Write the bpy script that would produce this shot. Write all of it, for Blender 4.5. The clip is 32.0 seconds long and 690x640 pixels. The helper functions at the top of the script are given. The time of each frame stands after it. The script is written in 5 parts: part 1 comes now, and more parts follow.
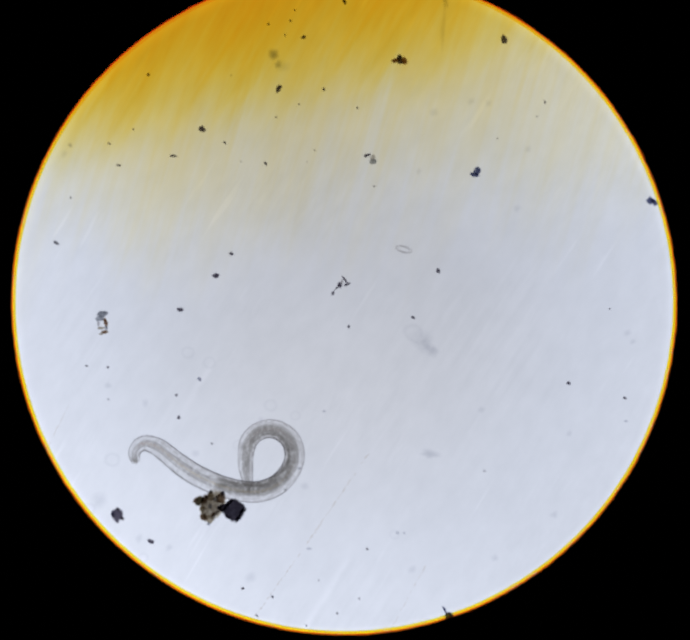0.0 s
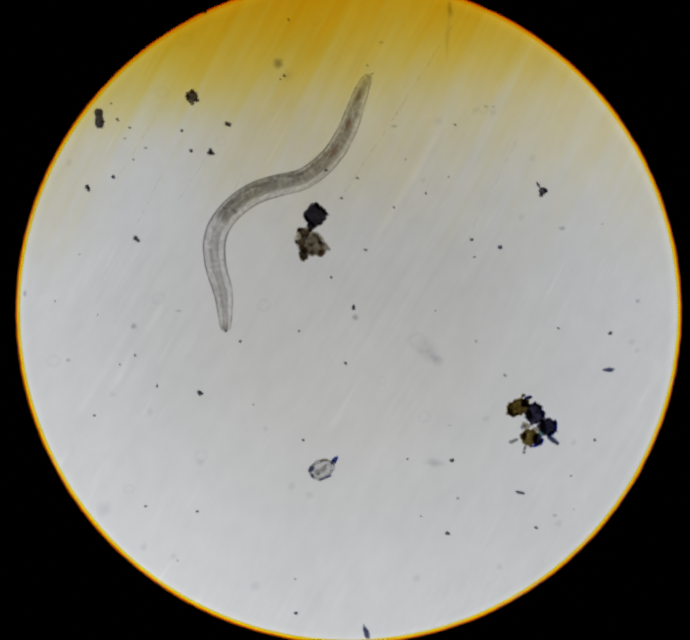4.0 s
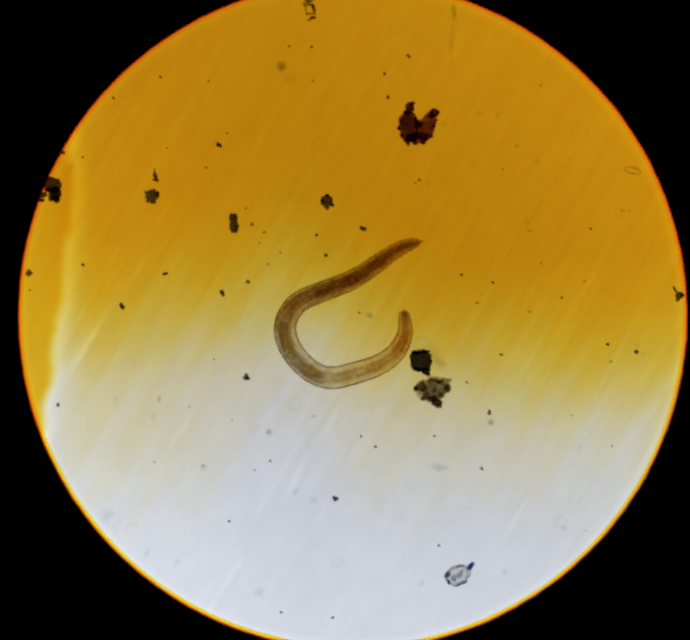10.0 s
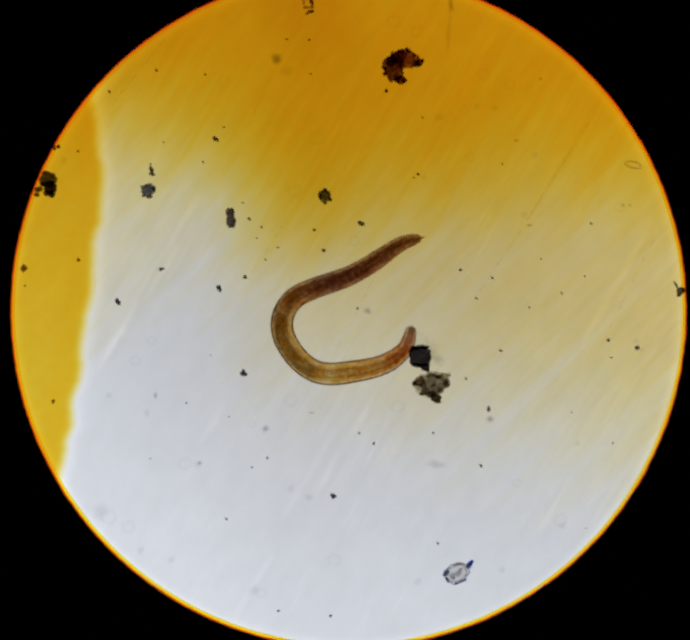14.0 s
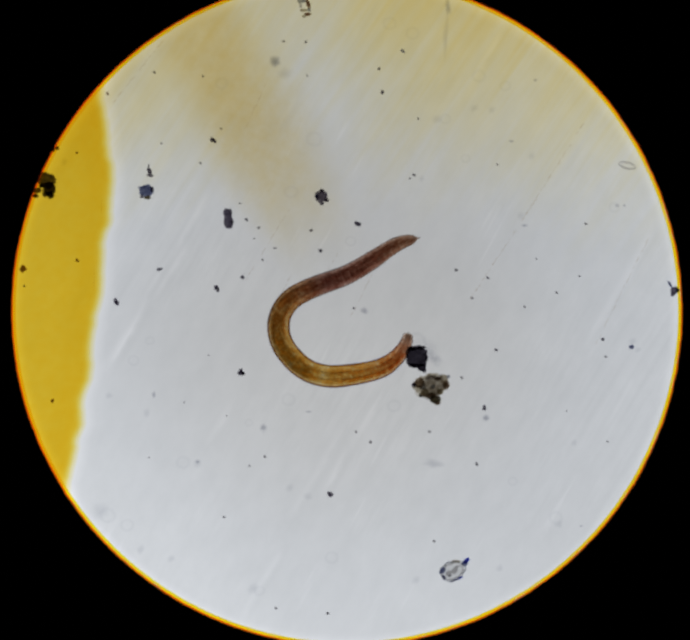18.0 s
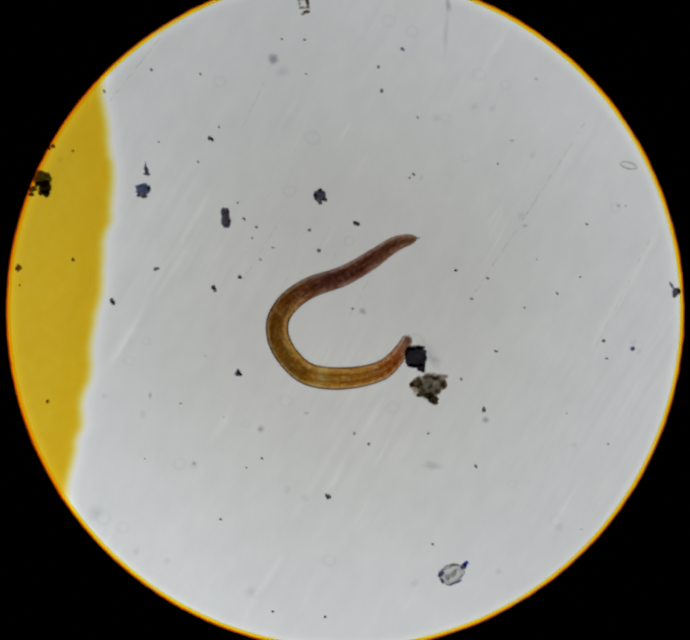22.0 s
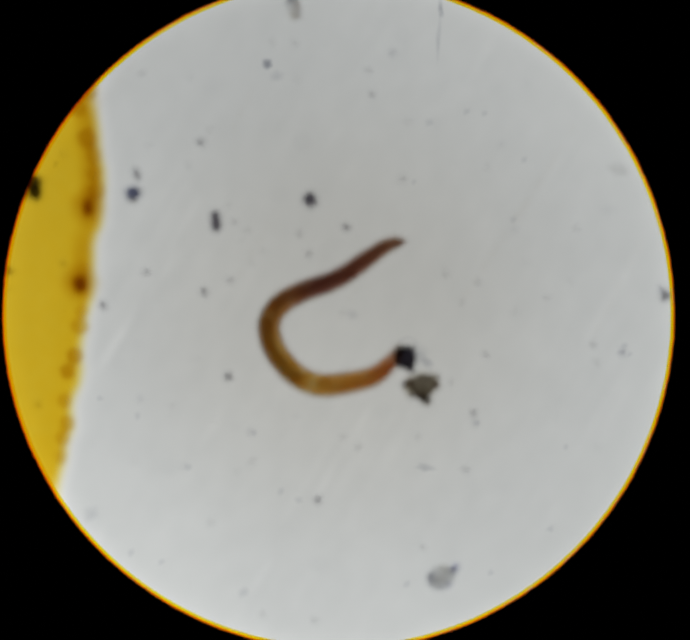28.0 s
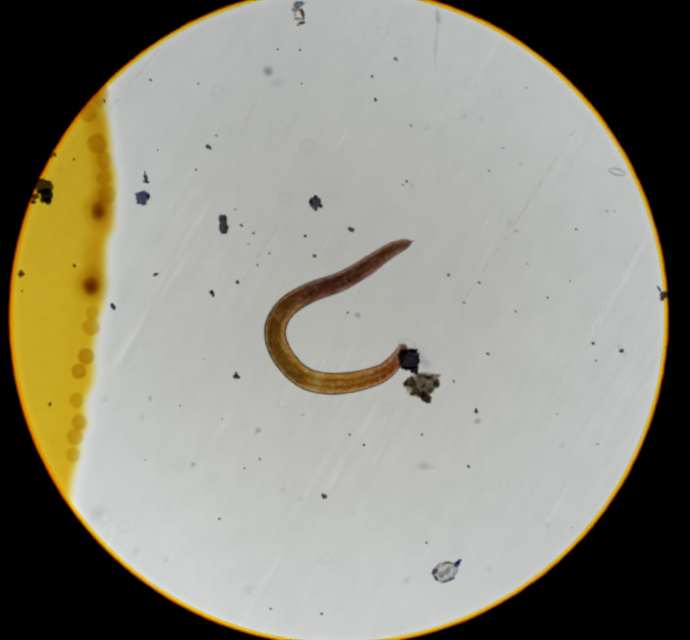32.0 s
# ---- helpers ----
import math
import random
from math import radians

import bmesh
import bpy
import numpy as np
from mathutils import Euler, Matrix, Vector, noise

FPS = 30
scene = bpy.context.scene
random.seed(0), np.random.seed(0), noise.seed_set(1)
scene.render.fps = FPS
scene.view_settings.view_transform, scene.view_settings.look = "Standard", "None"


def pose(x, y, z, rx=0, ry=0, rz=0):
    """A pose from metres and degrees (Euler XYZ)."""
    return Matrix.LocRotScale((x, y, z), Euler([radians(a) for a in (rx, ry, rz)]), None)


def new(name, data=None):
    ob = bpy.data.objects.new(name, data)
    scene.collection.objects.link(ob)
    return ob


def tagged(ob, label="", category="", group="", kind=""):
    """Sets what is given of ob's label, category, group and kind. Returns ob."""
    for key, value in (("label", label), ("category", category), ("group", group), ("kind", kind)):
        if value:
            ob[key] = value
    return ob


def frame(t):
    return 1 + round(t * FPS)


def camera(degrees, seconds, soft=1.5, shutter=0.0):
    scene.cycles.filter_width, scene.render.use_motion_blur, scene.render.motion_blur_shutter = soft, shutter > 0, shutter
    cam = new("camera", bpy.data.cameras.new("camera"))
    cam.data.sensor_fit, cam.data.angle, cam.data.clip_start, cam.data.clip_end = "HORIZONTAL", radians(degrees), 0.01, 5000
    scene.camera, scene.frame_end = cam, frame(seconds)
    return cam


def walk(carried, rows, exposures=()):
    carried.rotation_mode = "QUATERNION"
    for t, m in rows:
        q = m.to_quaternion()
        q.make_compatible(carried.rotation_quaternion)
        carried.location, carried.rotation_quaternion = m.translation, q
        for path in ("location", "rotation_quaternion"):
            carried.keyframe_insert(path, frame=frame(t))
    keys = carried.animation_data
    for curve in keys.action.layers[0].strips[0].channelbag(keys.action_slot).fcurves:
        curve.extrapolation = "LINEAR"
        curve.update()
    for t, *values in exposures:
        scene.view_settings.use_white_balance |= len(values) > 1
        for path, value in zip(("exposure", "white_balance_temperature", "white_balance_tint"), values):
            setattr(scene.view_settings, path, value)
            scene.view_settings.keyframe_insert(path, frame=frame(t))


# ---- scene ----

MM = 0.001


def mm(x, y, z=0.0, turn=0.0):
    """A pose from millimetres, turned about the upright axis."""
    return pose(x * MM, y * MM, z * MM, 0, 0, turn)


# The picture in the eyepiece: a slide under a ten-times objective, seen through the field stop.
cam = camera(11.935, 32.0, soft=3.2)
walk(cam, [
    (0, mm(6.390, 10.210, 105.71, 1.89)),
    (0.1, mm(6.359, 10.279, 105.71, 1.89)),
    (0.2, mm(8.258, 2.164, 104.11, 0.56)),
    (0.4, mm(8.253, 2.163, 104.12, 0.53)),
    (0.6, mm(7.515, 1.512, 103.89, 0.46)),
    (0.8, mm(7.386, 1.790, 103.86, 0.60)),
    (1, mm(6.988, 1.909, 104.17, 0.66)),
    (1.2, mm(6.575, 1.414, 104.05, 0.64)),
    (1.3, mm(5.586, -1.731, 102.81, 0.34)),
    (1.5, mm(5.561, -1.645, 102.54, 0.21)),
    (1.7, mm(5.522, -1.506, 102.38, 0.32)),
    (2, mm(5.489, -1.398, 102.39, 0.23)),
    (2.2, mm(5.120, -1.432, 102.55, 0.44)),
    (2.4, mm(4.591, -1.532, 102.13, 0.47)),
    (2.6, mm(3.310, -4.317, 100.08, -0.00)),
    (2.8, mm(3.676, -3.914, 100.34, 0.10)),
    (3, mm(3.985, -3.244, 101.07, 0.00)),
    (3.2, mm(4.022, -3.210, 100.91, 0.00)),
    (3.5, mm(4.049, -3.200, 100.66, 0.00)),
    (5.5, mm(3.104, -2.288, 101.58, 0.00)),
    (6, mm(2.628, -2.254, 101.45, 0.00)),
    (6.5, mm(2.176, -2.030, 101.55, 0.00)),
    (7, mm(2.054, -1.207, 101.89, 0.00)),
    (7.5, mm(2.013, -1.125, 101.73, 0.00)),
    (8, mm(1.025, -0.256, 101.61, 0.00)),
    (8.5, mm(-0.090, 0.026, 101.86, -0.18)),
    (9, mm(-0.188, 0.117, 100.86, -0.32)),
    (9.5, mm(-0.197, 0.158, 100.36, -0.28)),
    (10, mm(-0.137, 0.150, 100.41, -0.09)),
    (10.5, mm(-0.075, 0.066, 100.35, -0.11)),
    (11, mm(-0.067, -0.008, 100.20, -0.33)),
    (11.5, mm(-0.038, 0.052, 100.38, -0.22)),
    (12, mm(-0.046, 0.071, 99.89, -0.16)),
    (12.5, mm(-0.027, 0.037, 98.81, -0.26)),
    (13, mm(-0.037, 0.052, 98.80, -0.28)),
    (13.5, mm(-0.004, 0.043, 98.75, -0.24)),
    (14, mm(-0.076, 0.019, 99.47, -0.09)),
    (14.5, mm(-0.007, 0.008, 98.73, -0.05)),
    (16.5, mm(-0.018, 0.037, 100.31, -0.18)),
    (17, mm(-0.003, 0.053, 100.34, -0.17)),
    (18, mm(0.024, 0.010, 100.27, -0.16)),
    (19, mm(-0.015, -0.006, 100.95, -0.05)),
    (19.5, mm(-0.012, 0.004, 100.65, 0.09)),
    (20, mm(0.000, 0.000, 100.00, -0.00)),
    (20.5, mm(0.037, 0.005, 99.40, -0.12)),
    (21, mm(0.056, 0.029, 99.32, -0.02)),
    (22, mm(0.073, 0.028, 99.29, -0.00)),
    (23, mm(0.089, 0.051, 99.44, 0.10)),
    (23.5, mm(0.140, 0.128, 99.51, -0.12)),
    (24, mm(0.211, 0.094, 99.31, -0.05)),
    (25, mm(0.235, 0.109, 99.52, 0.00)),
    (25.5, mm(0.236, 0.120, 99.62, -0.03)),
    (27.5, mm(0.289, 0.139, 99.31, -0.18)),
    (28, mm(0.376, 0.132, 99.66, 0.03)),
    (29, mm(0.394, 0.096, 99.36, 0.15)),
    (29.5, mm(0.401, 0.101, 99.59, 0.15)),
    (30, mm(0.289, 0.082, 99.28, -0.23)),
    (30.5, mm(0.233, 0.070, 99.51, -0.33)),
    (31, mm(0.237, 0.053, 99.52, -0.30)),
    (31.5, mm(0.242, 0.034, 100.61, -0.30)),
    (32, mm(0.219, 0.144, 101.62, -0.17)),
], exposures=[
    (0, 0.36, 5850, 15),
    (0.1, 0.36, 5850, 15),
    (0.2, 0.05, 5800, 14),
    (1, -0.06, 5850, 13),
    (2, -0.05, 6350, 10),
    (3, -0.03, 6500, 10),
    (6, 0.03, 6400, 11),
    (7, 0.11, 6250, 12),
    (8, 0.09, 6150, 13),
    (9, 0.22, 6050, 13),
    (13, 0.18, 6150, 13),
    (14.5, 0.19, 6200, 12),
    (17, 0.07, 6250, 11),
    (19, 0.11, 6350, 10),
    (20, -0.02, 6410, 9),
    (22, -0.04, 6540, 8),
    (23, -0.03, 6600, 7),
    (30.5, -0.01, 6640, 7),
    (32, 0.06, 6650, 7),
])

# ---- light: the microscope's lamp alone, in a dark tube ----
world = bpy.data.worlds.new("tube_darkness")
world.use_nodes = True
world.node_tree.nodes["Background"].inputs[0].default_value = (0.001, 0.001, 0.001, 1)
scene.world = world
scene.cycles.transparent_max_bounces = 96
scene.cycles.min_transparent_bounces = 96


# ---- materials ----
class Nodes:
    """A short hand for node trees."""

    def __init__(self, name):
        self.mat = bpy.data.materials.new(name)
        self.mat.use_nodes = True
        self.tree = self.mat.node_tree
        self.tree.nodes.clear()
        self.out = self.tree.nodes.new("ShaderNodeOutputMaterial")

    def add(self, kind, **values):
        node = self.tree.nodes.new(kind)
        for key, value in values.items():
            node.inputs[key.replace("_", " ")].default_value = value
        return node

    def link(self, a, b):
        self.tree.links.new(a, b)

    def math(self, op, a, b=0.0, clamp=False):
        node = self.tree.nodes.new("ShaderNodeMath")
        node.operation, node.use_clamp = op, clamp
        for slot, value in ((0, a), (1, b)):
            if isinstance(value, (int, float)):
                node.inputs[slot].default_value = value
            else:
                self.link(value, node.inputs[slot])
        return node.outputs[0]

    def coords(self, which="Object", scale=(1000, 1000, 1000), turn=0.0):
        tex = self.tree.nodes.new("ShaderNodeTexCoord")
        spin = self.tree.nodes.new("ShaderNodeMapping")
        spin.inputs["Rotation"].default_value = (0, 0, radians(turn))
        self.link(tex.outputs[which], spin.inputs["Vector"])
        m = self.tree.nodes.new("ShaderNodeMapping")
        m.inputs["Scale"].default_value = scale
        self.link(spin.outputs[0], m.inputs["Vector"])
        return m.outputs[0]

    def noise(self, vector, scale, detail=3.0, rough=0.55):
        n = self.add("ShaderNodeTexNoise", Scale=scale, Detail=detail, Roughness=rough)
        self.link(vector, n.inputs["Vector"])
        return n.outputs["Fac"]

    def ramp(self, value, lo, hi, a=0.0, b=1.0):
        n = self.tree.nodes.new("ShaderNodeMapRange")
        n.interpolation_type = "SMOOTHSTEP"
        for slot, v in ((1, lo), (2, hi), (3, a), (4, b)):
            n.inputs[slot].default_value = v
        self.link(value, n.inputs[0])
        return n.outputs[0]

    def absorb(self, rgb, density):
        """Light that passes a layer: each colour to the power of the density."""
        c = self.tree.nodes.new("ShaderNodeCombineColor")
        for slot, v in enumerate(rgb):
            self.link(self.math("POWER", float(v), density), c.inputs[slot])
        t = self.tree.nodes.new("ShaderNodeBsdfTransparent")
        self.link(c.outputs[0], t.inputs[0])
        return t.outputs[0]

    def done(self, shader):
        self.link(shader, self.out.inputs[0])
        return self.mat


def clear_layer(name, rgb, grain=0.3, scale=6.0, which="Object", size=(1000, 1000, 1000)):
    """Something light passes through, with its grain."""
    n = Nodes(name)
    v = n.coords(which, size)
    fine = n.noise(v, scale, 4.0)
    coarse = n.noise(v, scale * 0.22, 2.0)
    d = n.math("ADD", n.math("MULTIPLY", fine, grain * 2), n.math("MULTIPLY", coarse, grain * 2))
    d = n.math("ADD", d, 1.0 - 2 * grain)
    return n.done(n.absorb(rgb, d))


def soft_layer(name, rgb, grain=0.8):
    """A layer whose thickness is written on its mesh."""
    n = Nodes(name)
    a = n.tree.nodes.new("ShaderNodeAttribute")
    a.attribute_name = "thickness"
    v = n.coords("Object")
    d = n.math("MULTIPLY", a.outputs["Fac"], n.math("ADD", n.math("MULTIPLY", n.noise(v, 3.0), grain), 1.0 - grain / 2))
    return n.done(n.absorb(rgb, d))


def body_layer(name, rgb, grain, scale, beads=0.0):
    """Tissue: its thickness is written on its mesh, its grain runs along the body; beads are clear granules in it."""
    n = Nodes(name)
    a = n.tree.nodes.new("ShaderNodeAttribute")
    a.attribute_name = "thickness"
    v = n.coords("UV", (1, 1, 1))
    along = n.coords("UV", (0.45, 2.2, 1))
    fine = n.ramp(n.noise(v, scale * 2.2, 4.0, 0.6), 0.36, 0.64, 1.0 - grain, 1.0 + grain)
    runs = n.ramp(n.noise(along, scale * 0.9, 3.0), 0.36, 0.64, 1.0 - grain, 1.0 + grain)
    d = n.math("MULTIPLY", n.math("ADD", fine, runs), 0.5)
    if beads:
        d = n.math("MULTIPLY", d, n.ramp(n.noise(v, 5.5, 3.0), 0.53, 0.66, 1.0, 1.0 - beads))
    return n.done(n.absorb(rgb, n.math("MULTIPLY", d, a.outputs["Fac"])))


def lump_stuff(name, rgb, grain=0.5, scale=9.0):
    """Grainy dirt that light gets through where it is thin; its thickness is written on its mesh."""
    n = Nodes(name)
    a = n.tree.nodes.new("ShaderNodeAttribute")
    a.attribute_name = "thickness"
    v = n.coords("Object")
    fine = n.math("MULTIPLY", n.math("SUBTRACT", n.noise(v, scale, 4.0), 0.5), grain * 3.0)
    coarse = n.math("MULTIPLY", n.math("SUBTRACT", n.noise(v, scale * 0.35, 2.0), 0.5), grain * 2.0)
    d = n.math("MAXIMUM", n.math("ADD", n.math("ADD", fine, coarse), 1.0), 0.15)
    return n.done(n.absorb(rgb, n.math("MULTIPLY", d, a.outputs["Fac"])))


def plain(name, rgb, rough=0.7, metal=0.0):
    n = Nodes(name)
    p = n.add("ShaderNodeBsdfPrincipled", Roughness=rough, Metallic=metal, Specular_IOR_Level=0.0)
    c = n.tree.nodes.new("ShaderNodeValToRGB")
    c.color_ramp.elements[0].color = (*[x * 0.8 for x in rgb], 1)
    c.color_ramp.elements[1].color = (*[min(1, x * 1.2) for x in rgb], 1)
    n.link(n.noise(n.coords("Object"), 0.6, 4.0), c.inputs[0])
    n.link(c.outputs[0], p.inputs["Base Color"])
    return n.done(p.outputs[0])


def lamp_glass():
    n = Nodes("frosted_lamp_glass")
    v = n.coords("Object")
    g = n.tree.nodes.new("ShaderNodeVectorMath")
    g.operation = "LENGTH"
    n.link(v, g.inputs[0])
    rim = n.ramp(g.outputs["Value"], 2.0, 13.0, 0.0, 0.13)
    side = n.tree.nodes.new("ShaderNodeSeparateXYZ")
    n.link(v, side.inputs[0])
    tilt = n.math("ADD", n.math("MULTIPLY", side.outputs["Y"], -0.0085), n.math("MULTIPLY", side.outputs["X"], -0.0025))
    tilt = n.math("ADD", tilt, n.math("MULTIPLY", n.math("MULTIPLY", side.outputs["X"], side.outputs["Y"]), 0.0006))
    cloud = n.math("MULTIPLY", n.math("SUBTRACT", n.noise(v, 0.12, 2.0), 0.5), 0.12)
    power = n.math("ADD", n.math("ADD", rim, tilt), n.math("ADD", cloud, 0.6))
    # Brighter ring put into the glow to lift the yellow fringe at the stop.
    power = n.math("MULTIPLY", power, n.ramp(g.outputs["Value"], 10.9, 11.6, 1.0, 1.3))
    e = n.add("ShaderNodeEmission", Color=(1.0, 0.985, 0.99, 1))
    hue = n.tree.nodes.new("ShaderNodeMix")
    hue.data_type = "RGBA"
    hue.inputs[6].default_value = (1.0, 0.975, 0.952, 1)
    hue.inputs[7].default_value = (0.985, 0.985, 1.0, 1)
    n.link(n.ramp(g.outputs["Value"], 2.0, 9.5), hue.inputs[0])
    n.link(hue.outputs[2], e.inputs["Color"])
    n.link(power, e.inputs["Strength"])
    return n.done(e.outputs[0])


def blur_glass():
    """Rough glass added to blur the view in place of lost focus: it spreads what lies far behind it, and leaves sharp
    what it nearly touches.
    """
    n = Nodes("defocus_plate")
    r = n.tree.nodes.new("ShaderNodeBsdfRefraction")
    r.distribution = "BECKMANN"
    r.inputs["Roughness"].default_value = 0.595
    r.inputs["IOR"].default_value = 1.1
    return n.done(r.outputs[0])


def stain(name, rgb, reach, most, wobble, hold, mid=0.9, rise=None, fall=None, pool=(-9.5, -7.7)):
    """Dye that thins out towards its front, in streaks along the flow, held back round the worm.
    rise, fall: where a tongue of dye begins and ends across the flow, each a stretch over which it blends with its neighbour."""
    n = Nodes(name)
    v = n.coords("Object")
    xyz = n.tree.nodes.new("ShaderNodeSeparateXYZ")
    n.link(v, xyz.inputs[0])
    streak = n.noise(n.coords("Object", (1500, 90, 1000), 29.0), 1.0, 3.0)
    fine = n.noise(n.coords("Object", (4200, 160, 1000), 29.0), 1.0, 3.0)
    broad = n.noise(v, 0.10, 2.0)
    f = n.math("ADD", xyz.outputs["Y"], n.math("MULTIPLY", n.math("SUBTRACT", streak, 0.5), wobble))
    f = n.math("ADD", f, n.math("MULTIPLY", n.math("SUBTRACT", broad, 0.5), wobble * 2.2))
    f = n.math("ADD", f, n.math("MULTIPLY", n.math("SUBTRACT", fine, 0.5), wobble * 0.45))
    off = n.math("MULTIPLY", n.math("SUBTRACT", xyz.outputs["X"], mid), 0.42)
    bay = n.math("POWER", 2.718, n.math("MULTIPLY", n.math("MULTIPLY", off, off), -1.0))
    f = n.math("SUBTRACT", f, n.math("MULTIPLY", bay, hold))
    d = n.ramp(f, 0.0, reach, 0.0, most)
    d = n.math("MULTIPLY", d, n.math("ADD", n.math("MULTIPLY", fine, 0.42), n.math("ADD", n.math("MULTIPLY", streak, 0.30), 0.64)))
    if pool:
        d = n.math("MULTIPLY", d, n.ramp(xyz.outputs["X"], *pool, 0.36, 1.0))
    if rise:
        d = n.math("MULTIPLY", d, n.ramp(xyz.outputs["X"], *rise))
    if fall:
        d = n.math("MULTIPLY", d, n.ramp(xyz.outputs["X"], *fall, 1.0, 0.0))
    return n.done(n.absorb(rgb, d))


THREADS = [(-4.6, 2.5, -5.9, 0.4, 0.09, 0.2), (-5.7, 0.9, -7.2, -1.4, 0.11, 0.2), (-5.1, 2.2, -6.3, 0.3, 0.08, 0.15), (-6.2, 0.2, -7.5, -1.9, 0.13, 0.18), (-3.9, 4.2, -5.2, 2.0, 0.08, 0.12), (1.3, -2.0, 0.4, -3.6, 0.08, 0.2), (0.3, -3.6, -0.7, -5.4, 0.09, 0.24),
           (0.2, -3.0, -1.8, -6.2, 0.1, 0.14), (-1.8, -6.7, -3.2, -9.3, 0.1, 0.18), (-1.2, 7.1, -2.2, 5.4, 0.08, 0.12), (5.0, 9.2, 4.0, 7.2, 0.09, 0.16), (9.6, 3.0, 7.2, -1.0, 0.1, 0.14), (2.2, -3.2, 1.2, -4.8, 0.08, 0.12), (-3.2, -2.2, -4.4, -4.2, 0.1, 0.12)]


def film_glass():
    """Water on the slide: tinted a little grey so that thinner places look lit, with drawn-out smears."""
    n = Nodes("water_film")
    a = n.tree.nodes.new("ShaderNodeAttribute")
    a.attribute_name = "thickness"
    smear = n.noise(n.coords("Object", (900, 60, 1000), 29.0), 1.0, 4.0)
    fine = n.noise(n.coords("Object", (3600, 150, 1000), 31.0), 1.0, 3.0)
    spot = n.noise(n.coords("Object", (1400, 800, 1000), 30.0), 1.3, 4.0)
    few = n.ramp(n.noise(n.coords("Object"), 0.16, 2.0), 0.48, 0.66)
    thread = n.ramp(n.noise(n.coords("Object", (3700, 300, 1000), 29.0), 1.0, 1.0), 0.63, 0.74, 0.0, -0.20)
    wisp = n.math("MULTIPLY", thread, n.ramp(n.noise(n.coords("Object", (420, 170, 1000), 29.0), 1.0, 2.0), 0.50, 0.64))
    d = n.math("MULTIPLY", n.math("MULTIPLY", n.math("SUBTRACT", fine, 0.5), 0.55), few)
    d = n.math("ADD", d, n.math("MULTIPLY", n.math("SUBTRACT", smear, 0.5), 0.07))
    one = n.noise(n.coords("Object", (1700, 330, 1000), 30.0), 1.0, 3.0)
    shift = n.coords("Object", (1700, 330, 1000), 30.0)
    moved = n.tree.nodes.new("ShaderNodeVectorMath")
    moved.operation = "ADD"
    moved.inputs[1].default_value = (0.11, 0.02, 0.0)
    n.link(shift, moved.inputs[0])
    # Embossed look painted in as paired light and dark streaks.
    emboss_tone = n.math("SUBTRACT", one, n.noise(moved.outputs[0], 1.0, 3.0))
    where = n.ramp(n.noise(n.coords("Object"), 0.22, 2.0), 0.52, 0.66, 0.0, 1.0)
    d = n.math("ADD", d, n.math("MULTIPLY", n.math("MULTIPLY", emboss_tone, where), 0.6))
    d = n.math("ADD", d, n.math("ADD", wisp, n.math("MULTIPLY", n.math("SUBTRACT", spot, 0.5), 0.44)))
    # single long clear threads, each with a faint dark flank painted on for an embossed look
    split = n.tree.nodes.new("ShaderNodeSeparateXYZ")
    n.link(n.coords("Object", (1000, 1000, 1000), 31.0), split.inputs[0])
    for x0, y0, x1, y1, wide, clear in THREADS:
        at = [(x * math.cos(radians(31)) - y * math.sin(radians(31)), x * math.sin(radians(31)) + y * math.cos(radians(31))) for x, y in ((x0, y0), (x1, y1))]
        mid, low, high = (at[0][0] + at[1][0]) / 2, min(at[0][1], at[1][1]), max(at[0][1], at[1][1])
        sway = n.math("MULTIPLY", n.math("SUBTRACT", spot, 0.5), 0.22)
        off = n.math("DIVIDE", n.math("ADD", n.math("SUBTRACT", split.outputs["X"], mid), sway), wide)
        thin = n.math("POWER", 2.718, n.math("MULTIPLY", n.math("MULTIPLY", off, off), -1.0))
        by = n.math("SUBTRACT", off, 2.0)
        flank = n.math("MULTIPLY", n.math("POWER", 2.718, n.math("MULTIPLY", n.math("MULTIPLY", by, by), -1.0)), 0.35)
        ends = n.math("MULTIPLY", n.ramp(split.outputs["Y"], low, low + 0.9), n.ramp(split.outputs["Y"], high - 0.9, high, 1.0, 0.0))
        d = n.math("ADD", d, n.math("MULTIPLY", n.math("MULTIPLY", n.math("SUBTRACT", flank, thin), clear), ends))
    d = n.math("MULTIPLY", n.math("ADD", d, 1.0), a.outputs["Fac"])
    return n.done(n.absorb((0.74, 0.75, 0.75), d))


GLASS = clear_layer("slide_glass", (0.985, 0.99, 0.99), 0.05)
BLACK = plain("blackened_metal", (0.004, 0.004, 0.004), 0.9)
# Tinted rings paint the lens's colour fringe along the stop's edge.
AMBER = clear_layer("amber_fringe_tint", (1.0, 0.74, 0.002), 0.03, 3.0)
RED = clear_layer("red_fringe_tint", (0.95, 0.16, 0.002), 0.03, 3.0)
LAMP = lamp_glass()
TONGUES = (-8.0, -4.5, -1.5, 2.0, 6.5, 12.0)
DYE_TONGUES = [stain("dense_dye", (1.0, 0.42, 0.0008), 6.2, 0.64, 1.7, 0.0, 0.0, (TONGUES[k - 1] - x, 0.0) if k else None, (0.0, TONGUES[k + 1] - x) if k < 5 else None, (-9.5 - x, -7.7 - x))
               for k, x in enumerate(TONGUES)]
DYE_THIN = stain("thin_dye", (0.98, 0.46, 0.02), 13.0, 0.40, 3.0, 2.2, -2.0)
DYE_POOL = soft_layer("pool_dye", (0.93, 0.625, 0.035), 0.26)
DYE_PLUME = soft_layer("plume_dye", (0.92, 0.80, 0.50))
FILM = film_glass()
HAZE = soft_layer("dust_haze", (0.60, 0.61, 0.65))
